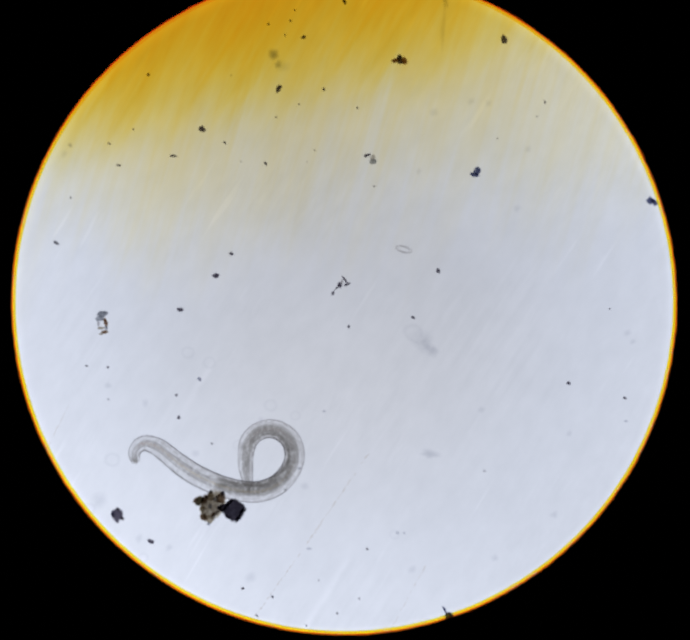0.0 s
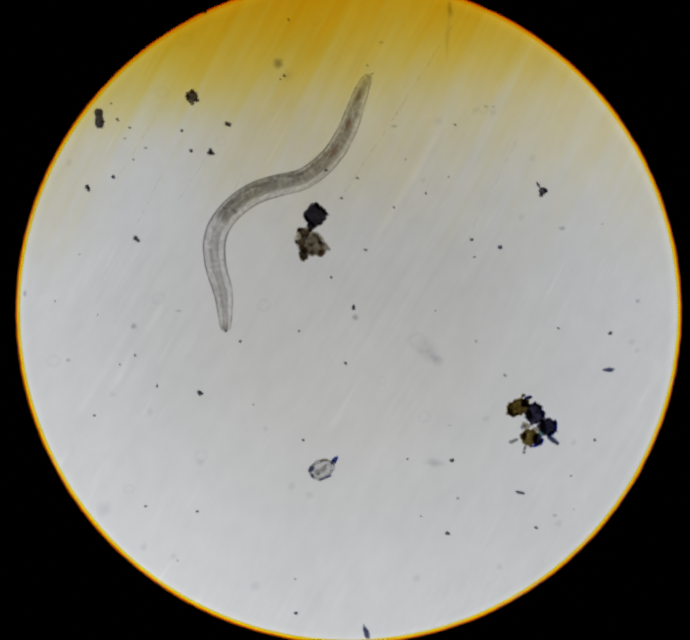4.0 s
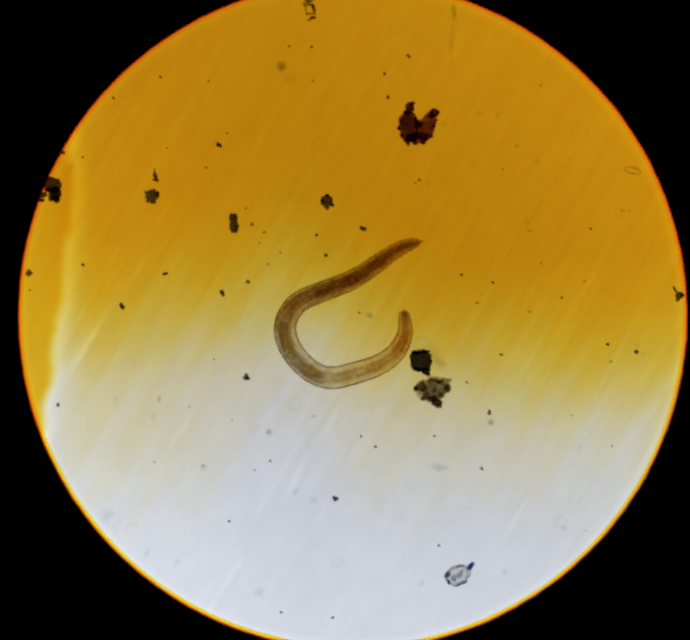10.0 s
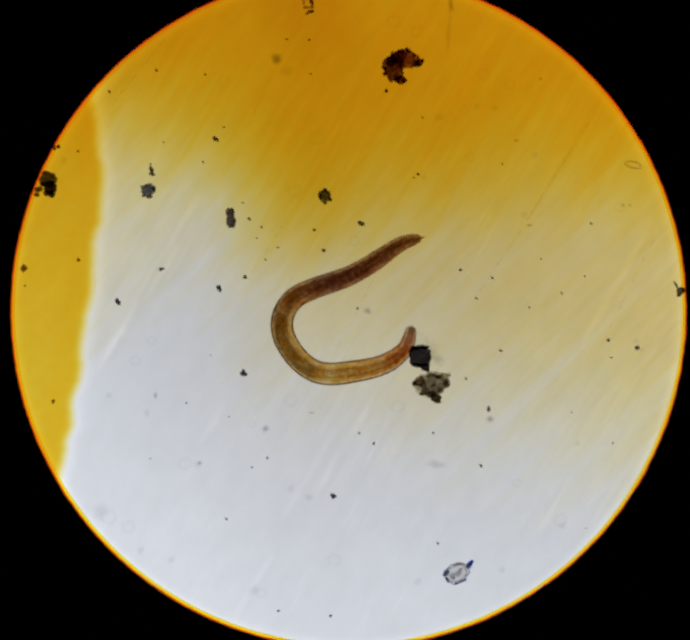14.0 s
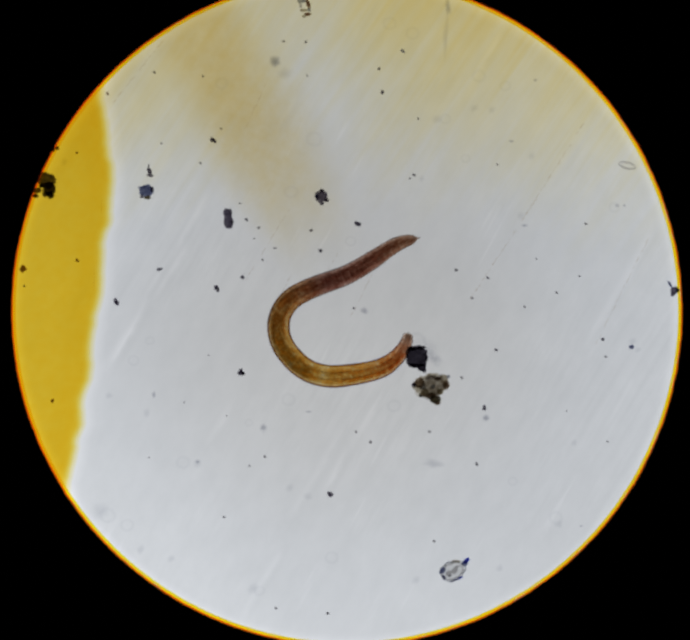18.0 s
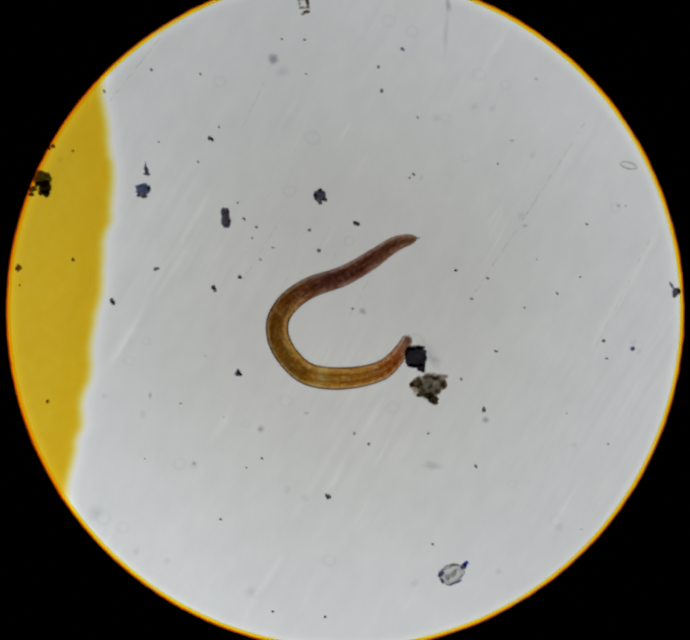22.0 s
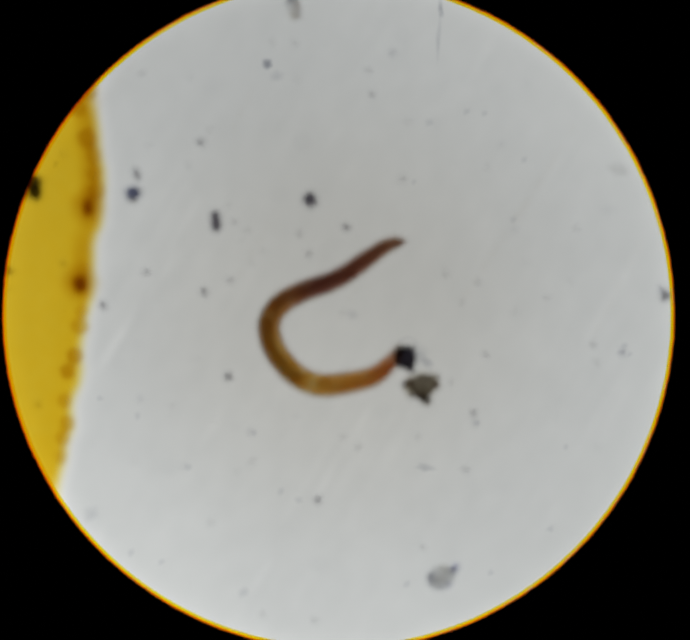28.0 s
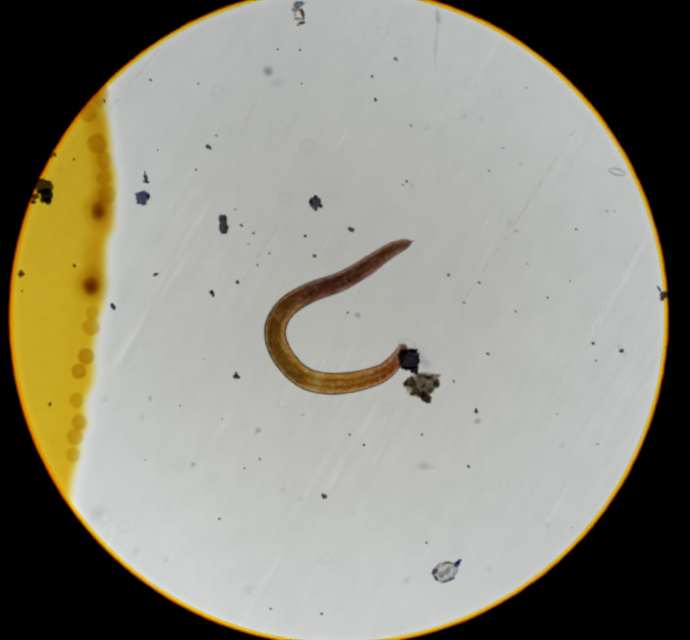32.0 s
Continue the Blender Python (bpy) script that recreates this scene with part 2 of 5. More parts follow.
SPOT = soft_layer("droplet_brown", (0.55, 0.34, 0.10))
FAINT = lump_stuff("faint_debris", (0.27, 0.25, 0.275), 0.5)
DARK = lump_stuff("dark_debris", (0.255, 0.238, 0.283), 0.6, 12.0)
INK = lump_stuff("black_debris", (0.16, 0.15, 0.178), 0.3)
BROWN = lump_stuff("brown_debris", (0.38, 0.28, 0.19), 0.6, 7.0)
OLIVE = lump_stuff("olive_debris", (0.27, 0.245, 0.185), 0.5, 6.0)
UMBER = lump_stuff("umber_debris", (0.32, 0.265, 0.12), 0.6, 7.0)
RUST = lump_stuff("rusty_debris", (0.37, 0.31, 0.25), 0.6, 7.0)
MAROON = lump_stuff("maroon_debris", (0.27, 0.16, 0.16), 0.5, 8.0)
SIENNA = lump_stuff("sienna_debris", (0.42, 0.26, 0.2), 0.6, 8.0)
INDIGO = lump_stuff("indigo_debris", (0.165, 0.155, 0.215), 0.6, 7.0)
# Blue tints partly paint the lens's colour fringe onto the debris.
BLUE = lump_stuff("blue_debris", (0.28, 0.30, 0.42), 0.6)
NAVY = lump_stuff("navy_fringe_debris", (0.10, 0.14, 0.56), 0.4)
TEAL = lump_stuff("teal_debris", (0.42, 0.54, 0.55), 0.5)
PALE = lump_stuff("pale_debris", (0.72, 0.71, 0.71), 0.6)
CRUMB = lump_stuff("grey_crumb", (0.60, 0.56, 0.48), 0.9, 7.0)
GREY = lump_stuff("grey_debris", (0.54, 0.55, 0.57), 0.9, 10.0)
CLEAR = clear_layer("clear_crystal", (0.86, 0.86, 0.855), 0.6, 8.0)
CUTICLE = body_layer("cuticle", (0.90, 0.895, 0.89), 0.95, 4.0, 0.9)
RIM = body_layer("edge_line_shade", (0.28, 0.27, 0.27), 0.9, 1.6)
GUT = body_layer("gut_tissue", (0.64, 0.63, 0.61), 0.55, 4.0, 0.5)
THROAT = body_layer("throat_tissue", (0.72, 0.71, 0.70), 1.0, 4.5, 0.95)


# ---- mesh helpers ----
def part(name, bm, material, parent=None, label=""):
    me = bpy.data.meshes.new(name)
    bm.to_mesh(me)
    bm.free()
    me.materials.append(material)
    for p in me.polygons:
        p.use_smooth = True
    ob = new(name, me)
    ob.parent = parent
    if label:
        ob["label"] = label
    return ob


def ring_plate(inner, outer, z0, z1, sides=256, ragged=0.0, seed=0.0):
    """A flat ring with thickness; its inner edge may be a little ragged."""
    bm = bmesh.new()
    loops = []
    for r, z, rag in ((inner, z0, ragged), (inner, z1, ragged), (outer, z1, 0), (outer, z0, 0)):
        loop = []
        for i in range(sides):
            a = 2 * math.pi * i / sides
            p = Vector((math.cos(a), math.sin(a), 0))
            rr = r + rag * noise.noise(p * 9 + Vector((seed, 0, 0))) + rag * 1.3 * noise.noise(p * 34 + Vector((seed, 5, 0)))
            loop.append(bm.verts.new((p.x * rr * MM, p.y * rr * MM, z * MM)))
        loops.append(loop)
    for a, b in zip(loops, loops[1:] + loops[:1]):
        for i in range(sides):
            j = (i + 1) % sides
            bm.faces.new((a[i], a[j], b[j], b[i]))
    return bm


def flat_ring(inner, outer, z, ragged=0.0, seed=0.0, sides=256):
    bm = bmesh.new()
    loops = []
    for r, rag in ((inner, ragged * 0.4), (outer, ragged)):
        loop = []
        for i in range(sides):
            a = 2 * math.pi * i / sides
            p = Vector((math.cos(a), math.sin(a), 0))
            rr = r + rag * noise.noise(p * 9 + Vector((seed, 0, 0))) + rag * 1.3 * noise.noise(p * 34 + Vector((seed, 5, 0)))
            loop.append(bm.verts.new((p.x * rr * MM, p.y * rr * MM, z * MM)))
        loops.append(loop)
    for i in range(sides):
        j = (i + 1) % sides
        bm.faces.new((loops[0][i], loops[0][j], loops[1][j], loops[1][i]))
    return bm


def thickness_on(ob, values):
    at = ob.data.attributes.new("thickness", "FLOAT", "POINT")
    at.data.foreach_set("value", values)


def soft_patch(name, x, y, w, h, turn, depth, material, parent=None, z=0.0, label="", ring=False, wild=0.35, disc=False):
    """A smudge: thick in the middle, gone at its rim, with an uneven outline."""
    bm, values = bmesh.new(), [depth * 0.15 if ring else depth]
    hub = bm.verts.new((0, 0, 0))
    loops, seed = [], Vector((x * 3.1, y * 1.7, w))
    for k in range(1, 8):
        f, loop = k / 7, []
        for i in range(28):
            a = 2 * math.pi * i / 28
            p = Vector((math.cos(a), math.sin(a), 0))
            r = f * (1 + wild * noise.noise(p * 1.3 + seed))
            loop.append(bm.verts.new((p.x * r * w / 2 * MM, p.y * r * h / 2 * MM, 0)))
            if disc:
                values.append(depth * min(1.0, (1 - f) / 0.3) * (0.85 + 0.3 * f))
            else:
                values.append(depth * (math.exp(-((f - 0.72) / 0.16) ** 2) + 0.15 * (1 - f) if ring else (1 - f * f) ** 2))
        loops.append(loop)
    for i in range(28):
        j = (i + 1) % 28
        bm.faces.new((hub, loops[0][i], loops[0][j]))
        for a, b in zip(loops, loops[1:]):
            bm.faces.new((a[i], b[i], b[j], a[j]))
    ob = part(name, bm, material, parent, label)
    thickness_on(ob, values)
    ob.matrix_basis = mm(x, y, z, turn)
    return ob


def depth_on(me, power=0.6):
    """How much light a lump stops: most where its top lies flat, little at its rim."""
    at = me.attributes.new("thickness", "FLOAT", "POINT")
    at.data.foreach_set("value", [min(1.0, 1.25 * abs(v.normal.z) ** power) for v in me.vertices])


def crumb_mesh(seed, level=2, rough=0.45, jag=2.2, fine=0.5):
    bm = bmesh.new()
    bmesh.ops.create_icosphere(bm, subdivisions=level, radius=1.0)
    for v in bm.verts:
        p = v.co.copy()
        v.co *= 1 + rough * noise.noise(p * jag * 0.6 + Vector((seed * 7.3, 0, 0))) + rough * fine * noise.noise(p * jag * 2 + Vector((0, seed * 3.7, 0)))
    return bm


def lump(name, parent, x, y, w, h, turn, material, z=0.25, level=3, rough=0.34, label="", tall=0.5, boxy=1.0, waist=0.0):
    bm = crumb_mesh(x * 1.7 + y * 0.9 + w, level, rough, 3.6, 0.9)
    for v in bm.verts:
        v.co = [math.copysign(abs(c) ** boxy, c) for c in v.co]
        v.co.x *= 1 - waist * math.exp(-((v.co.y - 0.15) / 0.3) ** 2)
    m = mm(x, y, z, turn) @ Matrix.Diagonal((w / 2 * MM, h / 2 * MM, min(w, h) * tall * MM * 0.8, 1))
    bm.normal_update()
    ups = [min(1.0, 1.5 * abs(v.normal.z) ** 0.9) for v in bm.verts]
    bm.transform(m)
    ob = part(name, bm, material, parent, label)
    thickness_on(ob, ups)
    return ob


def thing(name, x, y, turn, label, category, group="", z=0.0):
    ob = tagged(new(name), label, category, group)
    ob.empty_display_size = 0.001
    ob.matrix_basis = mm(x, y, z, turn)
    return ob


def smooth_rows(rows):
    """Rows of time, x, y and turn, with more between them where a turn is wide."""
    out, last = [], None
    for t, x, y, turn in rows:
        if last:
            while turn - last[3] > 180:
                turn -= 360
            while turn - last[3] < -180:
                turn += 360
            steps = int(abs(turn - last[3]) // 70) + 1
            for k in range(1, steps):
                f = k / steps
                out.append(tuple(a + (b - a) * f for a, b in zip(last, (t, x, y, turn))))
        last = (t, x, y, turn)
        out.append(last)
    return out


# ---- the setting: slide, water film, lamp, eyepiece ----
def slab(name, x0, x1, y0, y1, z0, z1, material, label):
    bm = bmesh.new()
    bmesh.ops.create_cube(bm, size=1.0)
    bm.transform(Matrix.Translation(((x0 + x1) / 2 * MM, (y0 + y1) / 2 * MM, (z0 + z1) / 2 * MM)) @ Matrix.Diagonal(((x1 - x0) * MM, (y1 - y0) * MM, (z1 - z0) * MM, 1)))
    bmesh.ops.bevel(bm, geom=bm.edges[:], offset=0.2 * MM, segments=2, affect="EDGES")
    ob = part(name, bm, material, None)
    return tagged(ob, label, "slide", kind="structure")


slab("glass_slide", -34, 42, -36, 40, -1.0, 0.0, GLASS, "clear glass microscope slide with faint smears")

EDGE = [(-9.6, 26), (-9.1, 16), (-8.2, 11), (-7.65, 8.6), (-7.4, 7.1), (-7.2, 5.75), (-7.0, 4.13), (-7.1, 3.2), (-7.34, 2.25), (-7.36, 1.17),
        (-7.58, 0.1), (-7.72, -1.4), (-8.0, -2.6), (-7.98, -3.1), (-8.14, -3.7), (-8.4, -5.0), (-9.0, -7.5), (-10.0, -12), (-11.5, -24)]


def edge_points(step=0.12):
    """The pool's edge, finely and unevenly drawn."""
    pts = []
    for (x0, y0), (x1, y1) in zip(EDGE, EDGE[1:]):
        n = max(2, int(abs(y1 - y0) / step))
        for k in range(n):
            f = k / n
            s = f * f * (3 - 2 * f)
            y = y0 + (y1 - y0) * f
            pts.append((x0 + (x1 - x0) * s + 0.10 * noise.noise(Vector((0, y * 0.9, 3))) + 0.03 * noise.noise(Vector((4, y * 3.5, 0))), y))
    return pts


def edge_sheet(name, columns, material, z, label):
    """A sheet along the pool's edge. columns: how far from the edge, and how thick it is there."""
    bm, values, lines = bmesh.new(), [], []
    for x, y in edge_points():
        line = []
        for dx, d in columns:
            line.append(bm.verts.new(((x + dx) * MM, y * MM, 0)))
            values.append(d)
        lines.append(line)
    for a, b in zip(lines, lines[1:]):
        for i in range(len(columns) - 1):
            bm.faces.new((a[i], a[i + 1], b[i + 1], b[i]))
    ob = part(name, bm, material, None)
    thickness_on(ob, values)
    ob.location.z = z * MM
    return tagged(ob, label, "liquid", kind="structure")


pool = edge_sheet("stain_pool", [(-24, 1.0), (-3.0, 1.0), (-1.0, 1.05), (-0.55, 1.12), (-0.24, 1.14), (-0.14, 1.02), (-0.05, 0.66), (0.06, 0.22), (0.2, 0.0)], DYE_POOL, 0.10,
                  "pool of yellow dye with a wavy edge")
# Thinner columns near the edge paint the bright line of the meniscus.
film_sheet = edge_sheet("water_film", [(-24, 0.8), (-0.6, 0.7), (-0.1, 0.6), (0.05, 0.5), (0.16, 0.5), (0.32, 0.72), (0.5, 0.95), (0.75, 1.0), (48, 1.0)], FILM, 0.02,
                        "thin grey-tinted water film, thinned to paint a bright edge, with faint slanting smears")


def dye_sheet(name, material, z, label):
    bm = bmesh.new()
    bmesh.ops.create_grid(bm, x_segments=8, y_segments=8, size=45 * MM)
    ob = part(name, bm, material, None)
    ob.location.z = z * MM
    return tagged(ob, label, "dye", kind="structure")


tongues = [dye_sheet("dye_tongue", m, 0.04 + 0.003 * k, "deep orange dye spreading with a soft streaky front") for k, m in enumerate(DYE_TONGUES)]
thin_dye = dye_sheet("thin_dye_front", DYE_THIN, 0.06, "pale yellow dye spreading ahead in thin streaks")
plume = tagged(soft_patch("dye_plume", 0, 0, 4.4, 13.5, 0, 1.12, DYE_PLUME, None, 0.08), "pale brownish leftover streak of dye", "dye", kind="structure")

illuminator = tagged(new("illuminator"), "round frosted lamp glass shining up from below", "lamp")
bm = bmesh.new()
bmesh.ops.create_circle(bm, cap_ends=True, segments=96, radius=22 * MM)
part("lamp_glass", bm, LAMP, illuminator, "white glowing frosted glass")
part("housing", ring_plate(22.2, 25, -3, 1.5, 96), BLACK, illuminator, "black metal ring")

eyepiece = tagged(new("eyepiece"), "black eyepiece field stop with a painted yellow colour fringe", "eyepiece")
part("field_stop", ring_plate(9.74, 26, 0, 0.8, 360, 0.012), BLACK, eyepiece, "matt black round stop")
part("red_fringe", flat_ring(9.74 - 0.05, 9.74 + 0.02, 0.1, 0.012, 0.0, 360), RED, eyepiece, "thin tinted ring painting the lens's red-orange colour fringe")
part("yellow_fringe", flat_ring(9.74 - 0.13, 9.74 - 0.05, 0.1, 0.012, 0.0, 360), AMBER, eyepiece, "thin tinted ring painting the lens's yellow colour fringe")
part("barrel", ring_plate(26, 27.5, 0, 9, 128), BLACK, eyepiece, "black tube")


# Plate added only to blur the slide; not a known part of the eyepiece.
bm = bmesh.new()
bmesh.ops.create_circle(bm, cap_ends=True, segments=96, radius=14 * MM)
blur_plate = part("defocus_plate", bm, blur_glass(), eyepiece, "added round rough glass plate that stands in for lost focus")


def smudge(px, py, w, h, turn, depth, ring=False):
    """Dust on the eyepiece's glass; px, py in seventy-fifths of a millimetre from its axis."""
    k = 0.96 / 75
    soft_patch("dust_smudge", px * k, -py * k, w * k, h * k, turn, depth, HAZE, eyepiece, 0.05, ring=ring)


smudge(160, 72, 50, 66, 38, 0.16, True)
smudge(176, 88, 60, 84, 42, 0.34)
smudge(196, 106, 30, 66, 45, 0.62)
smudge(197, 347, 62, 26, -6, 0.50)
smudge(-161, -567, 32, 30, 0, 1.5)
smudge(-140, -540, 44, 36, 0, 0.30)
smudge(231, -690, 18, 60, 4, 0.9)
smudge(226, -625, 16, 130, -4, 0.35)
for row in ((-190, 270, 22), (314, 245, 24), (-455, 230, 26), (-540, 190, 24), (515, 300, 22), (-560, 452, 60), (-470, 540, 30), (-215, 628, 36),
            (155, 610, 28), (345, 585, 26), (-130, 400, 28), (-90, 420, 30), (648, 70, 24), (660, 90, 20), (480, 485, 28), (-640, -340, 26),
            (205, -435, 30), (290, -460, 28), (330, -455, 24), (420, -350, 24), (-340, 345, 30), (-400, 560, 26), (170, -300, 22), (395, -215, 26)):
    smudge(row[0], row[1], row[2], row[2] * 0.8, row[0] % 90, 0.26)

# ---- the worm: rigid pieces cut from its resting shape ----
CURVES = {}
STEPS = 120


def resample(pts, count):
    """Evenly spaced points along a smooth line through pts."""
    p = np.array(pts, float)
    p = np.vstack([2 * p[0] - p[1], p, 2 * p[-1] - p[-2]])
    line = []
    for a, b, c, d in zip(p, p[1:], p[2:], p[3:]):
        for k in range(12):
            s = k / 12
            line.append(0.5 * (2 * b + (c - a) * s + (2 * a - 5 * b + 4 * c - d) * s * s + (3 * b - a - 3 * c + d) * s ** 3))
    line = np.array(line + [p[-2]])
    for _ in range(6):
        line[1:-1] = 0.25 * line[:-2] + 0.5 * line[1:-1] + 0.25 * line[2:]
    far = np.concatenate([[0], np.cumsum(np.hypot(*np.diff(line, axis=0).T))])
    want = np.linspace(0, far[-1], count)
    return np.stack([np.interp(want, far, line[:, i]) for i in (0, 1)], 1)


def bend(t, *pts):
    """The worm's middle line at a time, from its pointed tail to its blunt head, in millimetres."""
    CURVES[t] = resample(pts, STEPS + 1)


bend(0, (3.53, 4.68), (3.44, 5.09), (3.37, 5.70), (3.47, 6.29), (3.88, 6.63), (4.40, 6.63), (4.84, 6.25), (4.91, 5.61), (4.50, 4.96), (3.78, 4.64), (2.87, 4.72), (1.94, 5.05), (1.23, 5.47), (0.58, 5.95), (0.08, 6.06), (-0.19, 5.77), (-0.11, 5.44))
bend(0.1, (3.30, 4.88), (3.16, 5.51), (3.14, 6.21), (3.40, 6.71), (3.96, 6.87), (4.46, 6.53), (4.63, 5.84), (4.30, 5.12), (3.61, 4.71), (2.70, 4.68), (1.85, 4.83), (1.07, 5.23), (0.35, 5.76), (-0.13, 6.20))
bend(0.2, (3.00, 4.29), (2.93, 4.84), (2.62, 5.53), (2.47, 6.22), (2.70, 6.77), (3.25, 6.94), (3.81, 6.76), (4.12, 6.16), (4.07, 5.47), (3.62, 4.85), (2.93, 4.52), (2.10, 4.56), (1.34, 4.76), (0.71, 5.30), (0.22, 5.92), (-0.24, 6.09))
bend(0.4, (0.89, 3.72), (1.42, 3.45), (1.97, 3.66), (2.38, 4.28), (2.48, 5.11), (2.43, 5.94), (2.70, 6.50), (3.32, 6.74), (3.87, 6.51), (4.23, 5.89), (4.14, 5.13), (3.62, 4.50), (2.93, 4.22), (2.17, 4.19), (1.55, 4.35), (1.02, 4.89), (0.55, 5.69))
bend(0.6, (0.13, 4.52), (-0.26, 4.31), (-0.25, 3.83), (0.21, 3.35), (0.83, 3.29), (1.45, 3.70), (1.81, 4.33), (1.99, 5.09), (2.19, 5.85), (2.60, 6.37), (3.21, 6.54), (3.91, 6.30), (4.39, 5.73), (4.49, 5.04), (4.27, 4.35), (3.72, 4.00), (3.17, 3.86), (3.03, 3.51))
bend(0.8, (1.24, 4.10), (0.89, 4.51), (0.41, 4.78), (-0.14, 4.74), (-0.48, 4.29), (-0.38, 3.74), (0.15, 3.20), (0.91, 2.93), (1.67, 3.07), (2.28, 3.63), (2.75, 4.46), (3.05, 5.22), (3.43, 5.78), (4.05, 5.99), (4.60, 5.93), (5.09, 5.45), (5.51, 4.95), (5.81, 5.02))
bend(1, (3.25, 3.53), (2.77, 3.46), (2.21, 3.62), (1.59, 3.96), (0.89, 4.22), (0.34, 3.94), (0.17, 3.32), (0.43, 2.63), (1.05, 2.22), (1.82, 2.12), (2.57, 2.58), (3.11, 3.35), (3.28, 4.18), (3.34, 5.01), (3.71, 5.64), (4.26, 5.92))
bend(1.2, (2.79, 5.51), (3.05, 5.21), (3.24, 4.66), (3.11, 4.03), (2.63, 3.57), (1.94, 3.23), (1.25, 3.05), (0.64, 2.76), (0.39, 2.21), (0.51, 1.52), (1.00, 0.97), (1.70, 0.63), (2.32, 0.71), (2.86, 1.34), (3.20, 2.17), (3.37, 2.93))
bend(1.3, (1.40, 5.06), (1.67, 5.33), (2.22, 5.40), (2.69, 5.18), (2.90, 4.63), (2.84, 3.95), (2.43, 3.26), (1.82, 2.71), (1.14, 2.23), (0.67, 1.55), (0.58, 0.80), (0.81, 0.12), (1.36, -0.36), (2.04, -0.29), (2.66, 0.20), (3.13, 0.77))
bend(1.5, (2.23, 2.53), (1.68, 2.66), (1.27, 3.14), (1.20, 3.82), (1.54, 4.29), (2.08, 4.39), (2.63, 4.02), (2.90, 3.35), (2.84, 2.53), (2.36, 1.71), (1.69, 1.10), (1.01, 0.71), (0.67, 0.14), (0.88, -0.47), (1.42, -0.88), (1.97, -0.94))
bend(1.7, (2.66, 2.59), (2.32, 2.04), (1.78, 1.77), (1.24, 1.97), (1.07, 2.58), (1.30, 3.19), (1.98, 3.40), (2.66, 3.13), (3.07, 2.39), (3.07, 1.57), (2.60, 0.89), (1.92, 0.48), (1.45, -0.00), (1.25, -0.75), (1.15, -1.40))
bend(2, (4.40, 1.86), (3.93, 1.82), (3.52, 1.68), (3.05, 1.41), (2.57, 1.03), (2.03, 0.86), (1.49, 1.02), (1.25, 1.47), (1.35, 1.88), (1.68, 2.25), (2.16, 2.39), (2.70, 2.32), (3.14, 2.02), (3.30, 1.55), (3.18, 1.07), (2.78, 0.60), (2.03, 0.16), (1.35, -0.23), (0.76, -0.80))
bend(2.2, (5.19, -0.44), (5.60, -0.24), (5.71, 0.31), (5.39, 0.85), (4.77, 1.32), (3.96, 1.45), (3.14, 1.24), (2.33, 0.83), (1.65, 0.68), (1.03, 0.95), (0.73, 1.49), (0.75, 2.04), (1.23, 2.45), (1.97, 2.50), (2.73, 2.12), (3.25, 1.51))
bend(2.4, (3.98, 0.06), (4.19, -0.42), (4.80, -0.68), (5.41, -0.41), (5.77, 0.21), (5.71, 0.88), (5.19, 1.49), (4.51, 1.75), (3.70, 1.65), (3.02, 1.33), (2.35, 0.86), (1.74, 0.65), (1.13, 0.91), (0.85, 1.52), (0.96, 2.20), (1.32, 2.85))
bend(2.6, (3.92, 0.96), (3.89, 0.30), (3.99, -0.37), (4.32, -0.90), (4.92, -1.00), (5.58, -0.63), (5.91, 0.03), (5.85, 0.76), (5.25, 1.36), (4.45, 1.58), (3.66, 1.49), (2.86, 1.03), (2.26, 0.43), (1.66, -0.04), (1.03, -0.10))
bend(2.7, (2.24, 1.83), (2.64, 1.57), (2.97, 1.04), (3.10, 0.24), (3.30, -0.49), (3.97, -0.96), (4.77, -0.62), (5.16, 0.24), (4.77, 1.17), (3.83, 1.57), (2.90, 1.43), (1.97, 0.90), (1.20, 0.17))
bend(2.8, (-0.08, -0.09), (0.02, 0.44), (0.35, 0.97), (0.95, 1.24), (1.62, 1.11), (2.08, 0.71), (2.42, 0.11), (2.75, -0.49), (3.35, -0.89), (4.02, -0.75), (4.61, -0.22), (4.81, 0.51), (4.48, 1.25), (3.88, 1.71), (3.08, 1.80), (2.42, 1.51), (2.08, 0.98))
bend(2.9, (1.04, -0.47), (0.57, -0.68), (0.23, -0.21), (0.43, 0.53), (1.10, 1.00), (1.90, 0.93), (2.70, 0.53), (3.64, 0.40), (4.58, 0.53), (5.24, 1.07), (5.44, 1.87), (5.20, 2.54))
bend(3, (1.52, 1.04), (1.81, 0.72), (2.12, 0.34), (2.25, -0.19), (2.05, -0.80), (1.52, -1.06), (0.98, -0.73), (0.74, -0.06), (0.98, 0.61), (1.52, 1.08), (2.32, 1.12), (2.99, 0.88), (3.66, 0.48), (4.47, 0.28), (5.27, 0.54), (5.88, 0.91))
bend(3.1, (1.00, 1.97), (1.20, 1.43), (1.67, 0.96), (2.34, 0.49), (2.61, -0.31), (2.21, -0.98), (1.54, -1.12), (1.00, -0.58), (1.14, 0.22), (1.81, 0.76), (2.61, 0.89), (3.41, 0.63), (4.08, 0.09), (4.70, -0.43))
bend(3.2, (3.57, 2.81), (3.03, 2.94), (2.43, 2.71), (2.03, 2.11), (1.96, 1.31), (2.16, 0.51), (2.43, -0.30), (2.36, -1.10), (1.89, -1.77), (1.36, -1.90), (0.82, -1.50), (0.62, -0.83), (0.75, -0.10), (1.22, 0.44), (1.63, 0.77))
